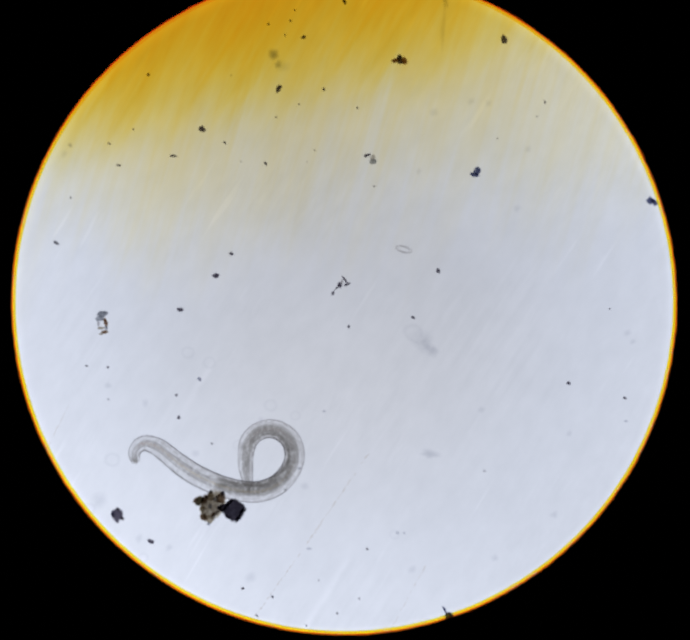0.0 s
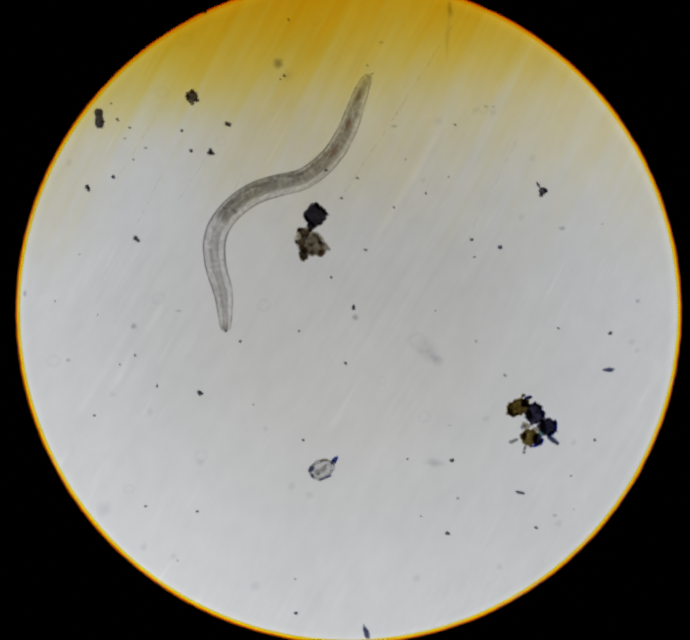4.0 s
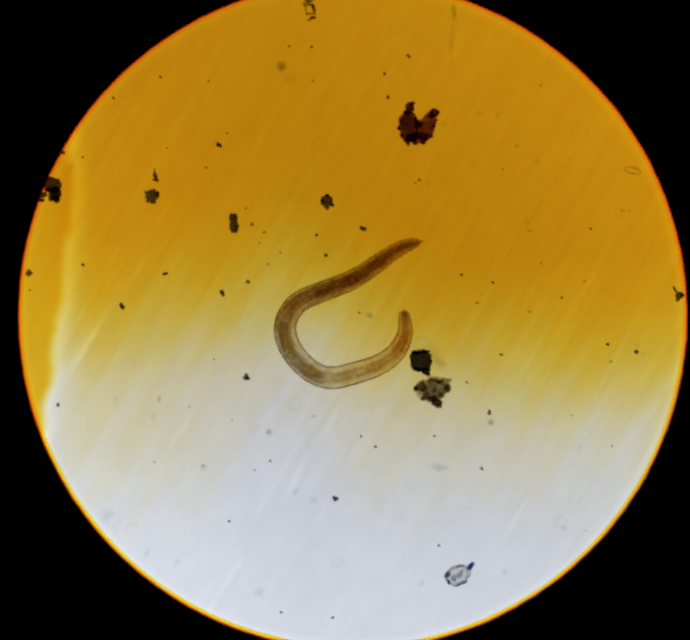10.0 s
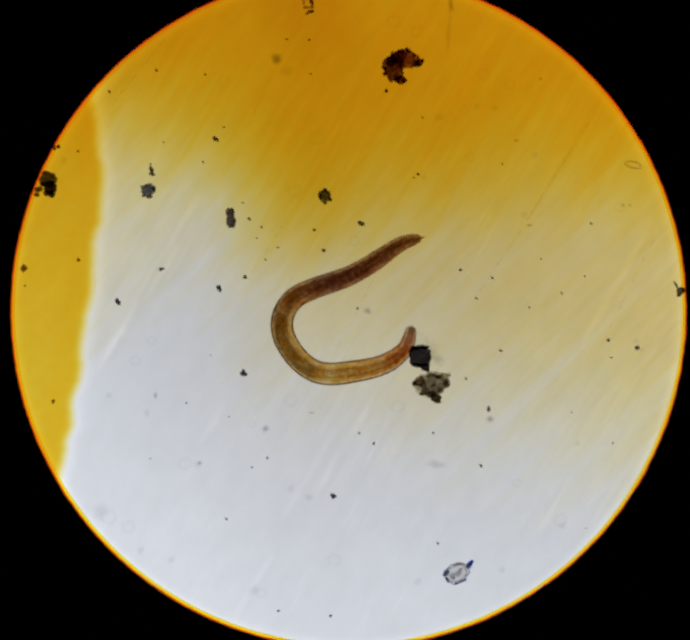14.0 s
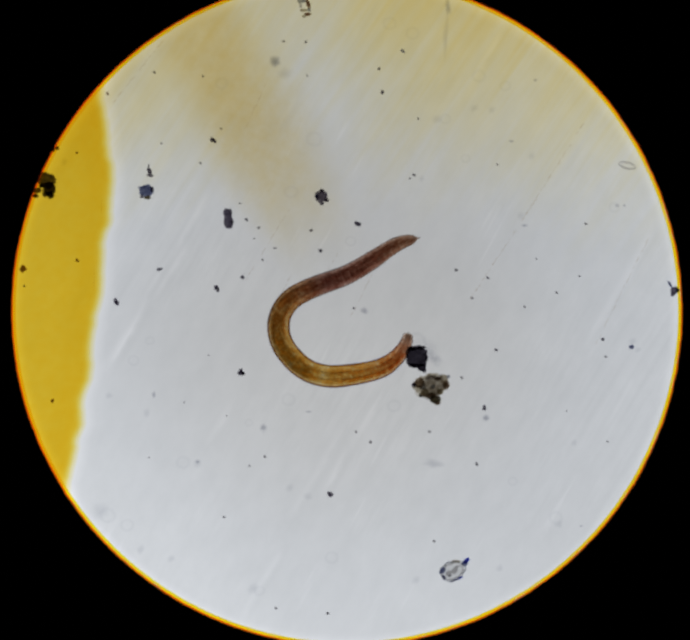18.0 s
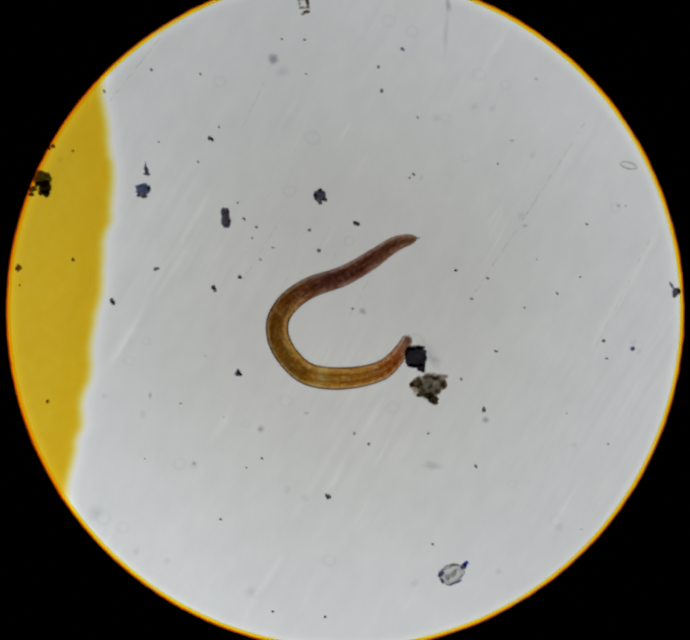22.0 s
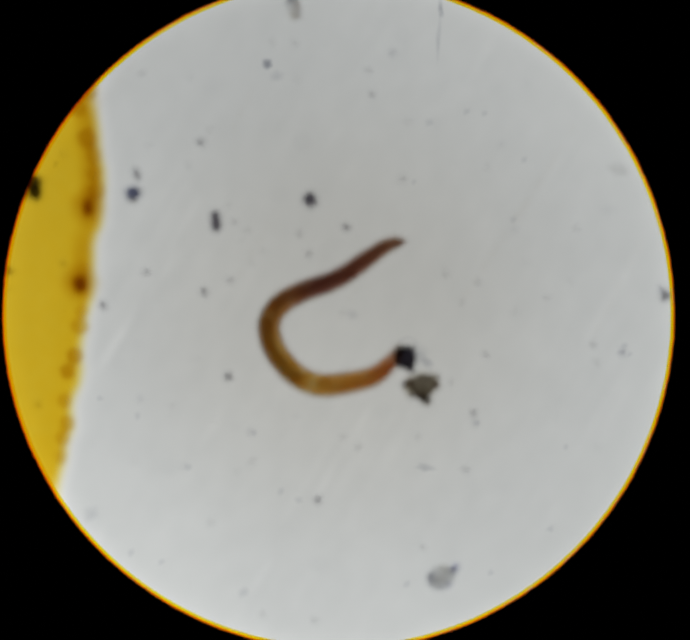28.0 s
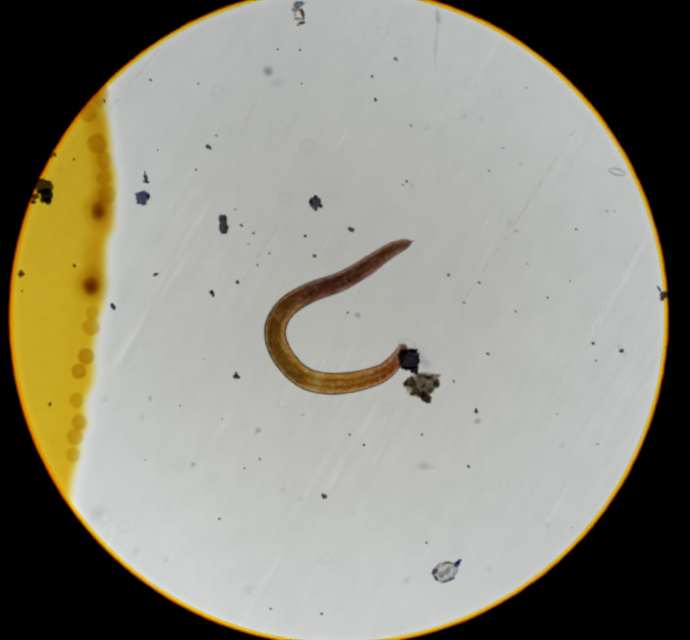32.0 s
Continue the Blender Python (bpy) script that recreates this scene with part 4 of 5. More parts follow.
fleck(4.33, 19.72, 0.080, 0.107, DARK)
fleck(4.77, 19.21, 0.173, 0.133, DARK)
fleck(4.17, 19.26, 0.053, 0.133, DARK)
fleck(3.63, 19.59, 0.093, 0.107, DARK)
fleck(6.04, 20.38, 0.160, 0.227, DARK)
fleck(6.56, 17.01, 0.067, 0.067, FAINT)
fleck(3.97, 16.62, 0.053, 0.053, FAINT)
fleck(5.24, 15.60, 0.053, 0.053, FAINT)
fleck(-2.92, 12.36, 0.200, 0.147, DARK)
fleck(2.69, 12.21, 0.160, 0.120, DARK)
fleck(9.32, 11.88, 0.133, 0.200, DARK)
fleck(15.42, 8.01, 0.120, 0.107, DARK)
fleck(14.85, 10.85, 0.053, 0.053, FAINT)
fleck(12.55, 17.39, 0.053, 0.120, DARK)
fleck(7.18, 14.51, 0.053, 0.053, FAINT)
fleck(-0.58, 16.09, 0.053, 0.053, FAINT)
fleck(2.90, 15.16, 0.040, 0.040, FAINT)
fleck(4.70, 17.06, 0.053, 0.053, FAINT)
fleck(4.46, 20.06, 0.067, 0.067, FAINT)
blurred_speck(12.31, 16.92, 0.080, 0.080)
fleck(11.07, 16.18, 0.040, 0.040, FAINT)
fleck(-2.52, 13.83, 0.053, 0.053, FAINT)
blurred_speck(5.01, 15.23, 0.053, 0.053)
blurred_speck(2.49, 17.91, 0.067, 0.067)
blurred_speck(-2.58, 15.51, 0.133, 0.133)
fleck(-8.83, 5.22, 0.16, 0.17, INK)

# single pieces with a shape of their own
PX = 1 / 75


def lumps(parent, *rows, grow=1.0):
    """rows: name, x, y, width, height (seventy-fifths of a millimetre from the thing's middle, y down), turn, material."""
    for name, x, y, w, h, turn, material in rows:
        lump(name, parent, x * PX, -y * PX, w * PX * grow, h * PX * grow, turn, material)


capsule = thing("capsule_grain", -3.51, 3.10, 0, "dark capsule-shaped grain lying on the slide", "debris")
lump("body", capsule, 0, 0, 0.29, 0.60, 4, DARK, 0.2, 4, 0.24, boxy=0.74, waist=0.2)
lump("nub", capsule, 0.13, -0.10, 0.08, 0.10, 0, FAINT, 0.2, 2, 0.2)
block = thing("square_grain", -5.99, 3.90, 0, "small blocky grain, bluish on top", "debris")
lumps(block, ("cap", -1, -3, 34, 27, 8, BLUE), ("rim", 13, -6, 8, 14, 0, DARK), ("spur", 3, 12, 14, 9, 0, OLIVE), ("foot", -10, 10, 9, 7, 0, DARK))
bit = thing("ragged_sliver", -5.90, 4.52, 0, "tiny ragged dark sliver with a thin spike", "debris")
lumps(bit, ("shaft", 1, -1, 9, 18, 15, DARK), ("spike", -1, -12, 3, 12, 0, DARK), ("knob", 5, 9, 9, 7, 0, DARK), ("knob", -2, 8, 7, 5, 0, DARK))
knot = thing("angular_grain", -0.68, 3.75, 0, "small angular dark grain with a bluish face", "debris")
lumps(knot, ("core", 0, -1, 27, 28, 20, DARK), ("corner", 12, 8, 10, 9, 0, FAINT), ("corner", -11, -2, 8, 9, 0, BLUE), ("corner", 1, 15, 9, 9, 45, DARK), ("corner", 1, -14, 9, 7, 0, FAINT))
left = thing("black_clump", -9.02, 4.12, 0, "large ragged black clump in the yellow dye", "clump")
lumps(left, ("body", 2, -10, 38, 36, 0, DARK), ("body", 6, 8, 30, 32, 0, INK), ("leg", 10, 22, 16, 18, 0, INK), ("leg", -3, 20, 12, 14, 0, DARK),
      ("crumb", -20, 12, 18, 14, 10, OLIVE), ("crumb", -24, 24, 14, 9, 0, OLIVE), ("crumb", -12, 0, 10, 12, 0, DARK))
rag = thing("brown_rag", -1.17, 9.45, 0, "ragged brown clump with clear gaps", "clump")
lumps(rag, ("flake", -6, -18, 20, 12, 10, GREY), ("flake", 8, -10, 9, 20, 20, BROWN), ("flake", -2, 4, 16, 7, 0, CRUMB), ("flake", 7, 13, 16, 8, 10, BROWN), ("flake", -9, -6, 7, 12, 0, PALE),
      ("flake", 0, -30, 26, 14, 10, GREY), ("flake", 10, 3, 8, 9, 0, GREY), ("flake", -2, 18, 8, 6, 0, CRUMB))


def hoop(parent, name, w, h, thick, material, sides=28, wild=0.18, seed=1.0):
    """An uneven closed rim."""
    bm = bmesh.new()
    loops = []
    for i in range(sides):
        a = 2 * math.pi * i / sides
        p = Vector((math.cos(a), math.sin(a), 0))
        q = 1 + wild * noise.noise(p * 1.9 + Vector((seed, 0, 0)))
        tk = thick * (1 + 0.6 * noise.noise(p * 3.1 + Vector((0, seed, 0))))
        loop = []
        for k in range(6):
            b = 2 * math.pi * k / 6
            r = math.cos(b) * tk / 2
            loop.append(bm.verts.new(((p.x * (w / 2 * q + r)) * PX * MM, (p.y * (h / 2 * q + r)) * PX * MM, (0.2 + math.sin(b) * tk / 2 * PX) * MM)))
        loops.append(loop)
    for i in range(sides):
        a, b = loops[i], loops[(i + 1) % sides]
        for k in range(6):
            j = (k + 1) % 6
            bm.faces.new((a[k], b[k], b[j], a[j]))
    ob = part(name, bm, material, parent)
    thickness_on(ob, [1.0] * (sides * 6))
    return ob


shell = thing("hollow_crystal", 3.27, -7.60, 22, "hollow clear crystal with a dark bluish rim", "crystal")
hoop(shell, "rim", 55, 43, 2.8, GREY, seed=2.0, wild=0.22)
hoop(shell, "inner_rim", 46, 35, 2.4, PALE, seed=2.3, wild=0.25)
lump("window", shell, 0, 0, 56 * PX, 44 * PX, 0, CLEAR, 0.2, 2, 0.22, "clear middle")
lumps(shell, ("knob", 31, -6, 14, 12, 0, BLUE), ("tail", 38, -10, 16, 9, 20, NAVY), ("knob", -22, -9, 17, 11, 20, BLUE), ("knob", 16, -17, 22, 6, -25, CRUMB), ("knob", -8, 21, 16, 5, 0, BLUE), ("knob", 8, 21, 16, 5, 0, NAVY),
      ("knob", -25, 6, 7, 14, 0, BLUE), ("speck", 3, 1, 18, 13, 30, PALE), ("speck", -12, 2, 12, 14, -20, PALE), ("speck", -10, 8, 8, 5, 10, GREY), ("speck", 12, -5, 9, 7, 10, PALE))
egg = thing("empty_egg_shell", 8.59, 4.67, -14, "faint clear oval shell, only its outline showing", "egg shell")
hoop(egg, "outline", 39, 15, 2.3, PALE, 32, 0.06, 8.6)
hoop(egg, "inner_outline", 29, 10, 1.0, PALE, 32, 0.06, 4.7)
stick = thing("branched_sliver", 6.27, 11.32, 0, "thin branched dark sliver with a curved tail", "debris")
lumps(stick, ("twig", 6, -12, 24, 5, -52, DARK), ("twig", 11, -2, 18, 5, 25, DARK), ("knob", -6, 0, 9, 14, 20, DARK), ("twig", -14, 8, 16, 3, 55, DARK), ("knob", -22, 20, 7, 9, -20, DARK), ("twig", -1, -8, 6, 12, 0, PALE))
star = thing("lobed_grain", 7.86, 18.56, 0, "dark brown three-lobed grain in the dye", "debris")
lumps(star, ("lobe", -10, 1, 18, 11, 10, BROWN), ("lobe", 0, -6, 12, 16, 0, INK), ("lobe", 11, 1, 14, 18, 20, BROWN), ("lobe", 2, 5, 14, 8, 0, DARK))
comma = thing("comma_grain", 7.05, 15.38, 0, "small grey comma-shaped grain", "debris")
lumps(comma, ("head", 5, 6, 17, 13, 20, GREY), ("neck", 4, -4, 14, 12, 60, PALE), ("tail", -8, -9, 14, 6, 20, DARK), ("tip", -14, -7, 6, 8, 0, DARK))
heart = thing("heart_grain", 10.40, 15.05, 0, "small heart-shaped dark grain", "debris")
lumps(heart, ("lobe", 4, -4, 15, 22, -30, BLUE), ("lobe", -2, 5, 22, 10, -10, BLUE))
tri = thing("hooked_grain", 9.96, 0.95, 0, "small dark three-cornered grain with a hook", "debris")
lumps(tri, ("body", 4, 5, 18, 17, 45, DARK), ("hook", -6, -8, 5, 20, 32, BLUE), ("foot", 0, 14, 10, 10, 60, DARK), ("corner", 11, 5, 9, 8, 0, BLUE))

# clumps that drift
ink_clump = thing("dark_clump", 2.2, -1.1, 0, "dense black clump of dirt beside the worm's head", "clump")
lump("body", ink_clump, -3 * PX, 1 * PX, 46 * PX, 48 * PX, 4, INK, 0.25, 4, 0.28, "", 0.5, 0.74)
lumps(ink_clump, ("nub", -14, -19, 20, 10, -8, INK), ("nub", 8, -21, 22, 8, 6, INK), ("spur", 9, 23, 20, 18, 20, INK), ("nub", -9, 19, 22, 10, -12, INK), ("edge", 20, 2, 6, 16, 0, DARK), ("edge", 15, 31, 8, 9, 0, DARK))
crumb_clump = thing("crumbly_clump", 2.5, -2.0, 0, "crumbly grey-brown clump with clear grains", "clump")
lump("core", crumb_clump, 0, 0.05, 72 * PX, 48 * PX, 8, CRUMB, 0.25, 3, 0.42)
lump("core", crumb_clump, 0.06, 0.02, 56 * PX, 46 * PX, 60, PALE, 0.3, 3, 0.5)
lumps(crumb_clump, ("grain", -25, -10, 24, 22, 20, RUST), ("grain", -18, -2, 14, 12, 0, GREY), ("grain", 31, -19, 18, 22, 30, CRUMB), ("grain", 36, -6, 14, 20, 0, RUST), ("grain", 11, 27, 24, 16, 10, OLIVE), ("grain", 2, 18, 22, 14, 10, RUST),
      ("grain", -14, 13, 22, 15, 30, CRUMB), ("grain", 2, -24, 22, 9, 10, PALE), ("grain", 6, -2, 11, 9, 40, GREY), ("spur", 16, 35, 14, 9, 0, RUST), ("grain", -22, 18, 9, 8, 0, GREY), ("grain", 17, -20, 14, 9, 0, RUST),
      ("grain", 41, -25, 8, 8, 0, GREY), ("grain", -37, -6, 11, 10, 0, DARK), ("grain", 22, 10, 14, 12, 0, CRUMB), grow=1.05)
brown_clump = thing("lobed_clump", 9.6, -6.2, 0, "clump of dark olive lobes with painted blue and amber colour fringes", "clump")
lump("lobe", brown_clump, -32 * PX, 37 * PX, 52 * PX, 36 * PX, 28, UMBER, 0.25, 4, 0.36)
lump("lobe", brown_clump, 5 * PX, 22 * PX, 40 * PX, 44 * PX, 20, INDIGO, 0.25, 4, 0.4)
lump("lobe", brown_clump, 36 * PX, -7 * PX, 38 * PX, 38 * PX, 10, INDIGO, 0.25, 4, 0.38)
lump("lobe", brown_clump, -5 * PX, -32 * PX, 36 * PX, 36 * PX, 12, UMBER, 0.25, 4, 0.38)
# Navy edges and warm left-hand lumps paint the lens's colour fringes on the lobes.
lumps(brown_clump, ("shade", -17, -46, 18, 20, 20, INDIGO), ("shade", -6, -22, 14, 24, 10, RUST), ("shade", 25, 2, 14, 22, 0, RUST), ("shade", 13, 36, 20, 28, 0, INDIGO), ("warm_fringe", -50, -28, 14, 20, 20, RUST), ("warm_fringe", -38, -20, 18, 8, 30, OLIVE), ("warm_fringe", -18, 28, 12, 20, 0, RUST),
      ("edge", 24, -22, 7, 22, 15, NAVY), ("edge", 54, 4, 8, 28, 0, NAVY), ("edge", 44, 23, 20, 10, 35, NAVY), ("edge", 21, 42, 9, 20, -30, NAVY), ("edge", 8, 50, 22, 7, 15, NAVY), ("edge", -10, -60, 14, 7, 20, NAVY), ("edge", 30, 16, 10, 12, 0, TEAL),
      ("neck", -13, 4, 22, 12, -30, CRUMB), ("neck", 8, 13, 18, 12, 20, CRUMB), ("neck", 20, 22, 18, 10, -50, TEAL), ("neck", -20, 8, 12, 12, 0, GREY), ("nub", -4, -60, 10, 8, 0, DARK), ("nub", -20, -64, 10, 8, 30, UMBER), ("nub", 20, -38, 10, 8, 0, DARK), ("nub", -50, -44, 10, 10, 0, UMBER),
      ("tail", 46, 36, 26, 11, -35, BLUE), ("tail", 56, 44, 12, 8, -20, BLUE), ("tail", -38, 38, 14, 8, 20, GREY), ("tail", -47, 42, 12, 9, 0, GREY), ("tail", -16, 56, 7, 16, -15, GREY), ("crumb", -18, 66, 7, 8, 0, GREY))
top_clump = thing("winged_clump", 2.0, 6.3, 0, "dark winged clump drifting in the orange dye", "clump")
lump("wing", top_clump, -20 * PX, -7 * PX, 40 * PX, 72 * PX, 4, MAROON, 0.25, 4, 0.3, "", 0.5, 0.85)
lump("wing", top_clump, 20 * PX, -6 * PX, 36 * PX, 62 * PX, -24, SIENNA, 0.25, 4, 0.34, "", 0.5, 0.85)
lumps(top_clump, ("nub", -18, -37, 20, 24, 0, MAROON), ("nub", -24, -26, 16, 12, 20, SIENNA), ("crumb", -13, -47, 14, 9, 10, MAROON), ("body", 4, 29, 40, 26, 0, SIENNA), ("body", -14, 30, 26, 22, 0, MAROON), ("tip", 37, -26, 20, 18, -30, MAROON),
      ("tip", 28, -20, 18, 14, -30, SIENNA), ("crumb", -42, 9, 9, 11, 20, MAROON), ("crumb", -36, 24, 9, 8, 0, MAROON), ("crumb", 30, 27, 10, 9, 0, SIENNA), ("crumb", 36, 4, 8, 9, 0, SIENNA), ("crumb", 46, -27, 7, 10, 0, MAROON), ("crumb", -6, 43, 14, 8, 0, MAROON), ("crumb", 12, 42, 14, 8, 0, SIENNA))
lump("spire", top_clump, 0, 0, 20 * PX, 20 * PX, 0, SIENNA, 0.5, 3, 0.4, "", 1.6)
lump("spire", top_clump, 0.02, 0, 11 * PX, 11 * PX, 0, PALE, 0.8, 3, 0.4, "", 1.2)
grain_a = thing("drifting_grain", 0, 0, 0, "dark three-cornered grain carried along by the dye", "debris")
lumps(grain_a, ("grain", 0, 2, 16, 10, 0, DARK), ("grain", 0, -4, 8, 10, 0, DARK), ("grain", 5, 3, 8, 8, 0, INK))
grain_b = thing("drifting_grain", 0, 0, 0, "small dark bent grain carried along by the dye", "debris")
lumps(grain_b, ("grain", -2, -2, 10, 11, 20, DARK), ("grain", 4, 4, 9, 8, 0, DARK))

grain_c = thing("drifting_grain", 0, 0, 0, "dark rounded grain with a spur, washed in by the dye", "debris")
lumps(grain_c, ("grain", -2, -3, 26, 26, 0, DARK), ("spur", 10, 9, 14, 9, -20, DARK), ("spur", -3, -15, 8, 8, 0, BROWN))


def streak(x0, y0, x1, y1, w, material, name, label):
    """A fine scratch as a chain of thin pieces."""
    ob = tagged(new(name), label, "scratch", "scratches on the slide")
    n = max(3, int(math.hypot(x1 - x0, y1 - y0) / 0.05))
    bm = bmesh.new()
    for k in range(n):
        f = (k + random.uniform(-0.3, 0.3)) / n
        s = w * random.uniform(0.5, 1.3)
        if random.random() < 0.45:
            continue
        c = bmesh.new()
        bmesh.ops.create_icosphere(c, subdivisions=1, radius=1.0)
        turn = math.degrees(math.atan2(y1 - y0, x1 - x0))
        c.transform(mm(x0 + (x1 - x0) * f + random.uniform(-0.02, 0.02), y0 + (y1 - y0) * f, 0.14, turn) @ Matrix.Diagonal((0.07 * MM, s * MM, 0.015 * MM, 1)))
        me = bpy.data.meshes.new("bead")
        c.to_mesh(me)
        c.free()
        bm.from_mesh(me)
        bpy.data.meshes.remove(me)
    part("scratch_line", bm, material, ob)


FINE = clear_layer("scratch_shadow", (0.96, 0.946, 0.928), 0.5)
for row in ((7.3, 6.0, 5.4, 3.0, 0.026), (5.3, 2.85, 3.8, 0.6, 0.02), (-1.65, 3.4, -3.0, 1.2, 0.016), (-2.3, 7.3, -3.0, 5.8, 0.016), (-0.2, 2.0, -1.1, 0.6, 0.014), (0.9, 1.5, 0.2, 0.1, 0.016), (-7.0, 6.6, -5.4, 8.6, 0.02), (-1.6, 1.4, -2.4, -0.2, 0.016), (9.2, 2.4, 7.6, -0.8, 0.016)):
    streak(*row, FINE, "scratch", "fine broken scratch slanting across the slide")

for dx, dy, w in ((-1.6, 3.9, 0.5), (-6.4, -1.2, 0.42), (-0.4, -7.2, 0.5), (1.4, 9.0, 0.5), (2.1, 8.7, 0.5), (-3.7, 7.2, 0.46), (-0.9, 5.5, 0.6), (3.7, 4.9, 0.34), (-5.9, -0.6, 0.34), (-1.7, -2.4, 0.5), (1.5, -2.6, 0.5),
                  (4.1, 7.4, 0.5), (4.9, 7.1, 0.4), (-2.9, -3.1, 0.3), (6.4, -6.0, 0.5), (-4.9, -4.3, 0.5), (-7.2, -5.9, 0.6), (-6.6, -6.2, 0.5), (-2.6, -8.2, 0.4), (5.1, -4.9, 0.36), (8.2, 3.4, 0.4), (3.1, 6.1, 0.4), (0.2, 2.4, 0.4)):
    tagged(soft_patch("faint_droplet", dx, dy, w, w * 0.9, 0, 0.11, HAZE, None, 0.13, ring=True, wild=0.1), "faint blurred droplet mark on the slide", "droplet", "faint droplet marks on the slide")

droplets = []
for dx, dy, w, h, d, start, disc in ((-7.32, 3.5, 0.44, 0.6, 1.5, 26.5, False), (-7.55, 1.2, 0.5, 0.56, 1.9, 26.0, False), (-7.32, 3.55, 1.0, 1.1, 0.6, 23.2, False), (-7.55, 1.25, 1.1, 1.1, 0.65, 22.0, False), (-7.05, 4.0, 0.6, 0.6, 0.3, 24.5, True),
                                     (-7.15, 5.05, 0.5, 0.6, 0.3, 25, True), (-7.35, 5.55, 0.62, 0.66, 0.45, 25, True), (-7.62, 6.5, 0.56, 0.6, 0.4, 26, True), (-7.5, 0.4, 0.44, 0.44, 0.3, 25, True), (-7.55, -0.05, 0.56, 0.56, 0.36, 25, True),
                                     (-7.7, -0.95, 0.52, 0.52, 0.55, 24.5, True), (-7.92, -1.4, 0.48, 0.5, 0.55, 25, True), (-8.0, -2.3, 0.44, 0.5, 0.35, 26, True), (-7.92, -2.95, 0.5, 0.5, 0.4, 26, True), (-8.05, -3.4, 0.52, 0.56, 0.36, 26.5, True),
                                     (-8.1, -3.95, 0.44, 0.5, 0.3, 26.5, True), (-7.14, 4.5, 0.5, 0.5, 0.3, 26, True), (-7.3, 7.1, 0.6, 0.9, 0.35, 26, True), (-7.18, 4.3, 0.75, 3.4, 0.42, 25, False), (-7.35, 6.4, 0.8, 2.6, 0.35, 26, False), (-7.45, 1.9, 0.7, 2.2, 0.32, 26, False)):
    ob = soft_patch("brown_droplet", dx, dy, w * (1.1 if disc else 1.35), h * (1.1 if disc else 1.35), 0, d, SPOT, None, 0.45, wild=0.12, disc=disc)
    tagged(ob, "blurred round brown droplet in the yellow pool", "droplet", "droplets along the pool's edge")
    droplets.append((ob, dx, dy, start, 0.40 + 0.01 * len(droplets)))


# ---- what moves ----
def body_steps(places):
    """Rows of time, x, y and turn of all body pieces; between the known bends the body's headings are blended, so that it stays whole."""
    known = []
    for t, curve in CURVES.items():
        way = np.array([on(curve, u) for u in np.linspace(0, 1, STEPS + 1)], dtype=object)
        turn = np.degrees(np.unwrap(np.radians(way[:, 1].astype(float))))
        if known:
            turn -= 360 * round(float(np.mean(turn - known[-1][2])) / 360)
        known.append((t, curve, turn))
    share_at = np.linspace(0, 1, STEPS + 1)
    rows = []

    def keep(t, curve, turn):
        rows.append((t, np.interp(places, share_at, curve[:, 0]), np.interp(places, share_at, curve[:, 1]), np.interp(places, share_at, turn)))

    for (t0, c0, a0), (t1, c1, a1) in zip(known, known[1:]):
        keep(t0, c0, a0)
        count = max(int(np.max(np.abs(a1 - a0)) // 50) + 1, 10 if t1 - t0 > 1.5 and t0 < 6 else 1)
        pace0, pace1 = (float(np.hypot(*np.diff(c, axis=0).T).sum()) / STEPS for c in (c0, c1))
        for k in range(1, count):
            f = k / count
            s, f = f, f * f * (3 - 2 * f) if t1 - t0 > 1.5 else f
            turn = a0 + (a1 - a0) * f
            pace = pace0 + (pace1 - pace0) * f
            line = np.cumsum(np.stack([np.cos(np.radians(turn)), np.sin(np.radians(turn))], 1) * pace, axis=0)
            line += (c0.mean(axis=0) * (1 - f) + c1.mean(axis=0) * f) - line.mean(axis=0)
            keep(t0 + (t1 - t0) * s, line, turn)
    keep(*known[-1])
    return rows


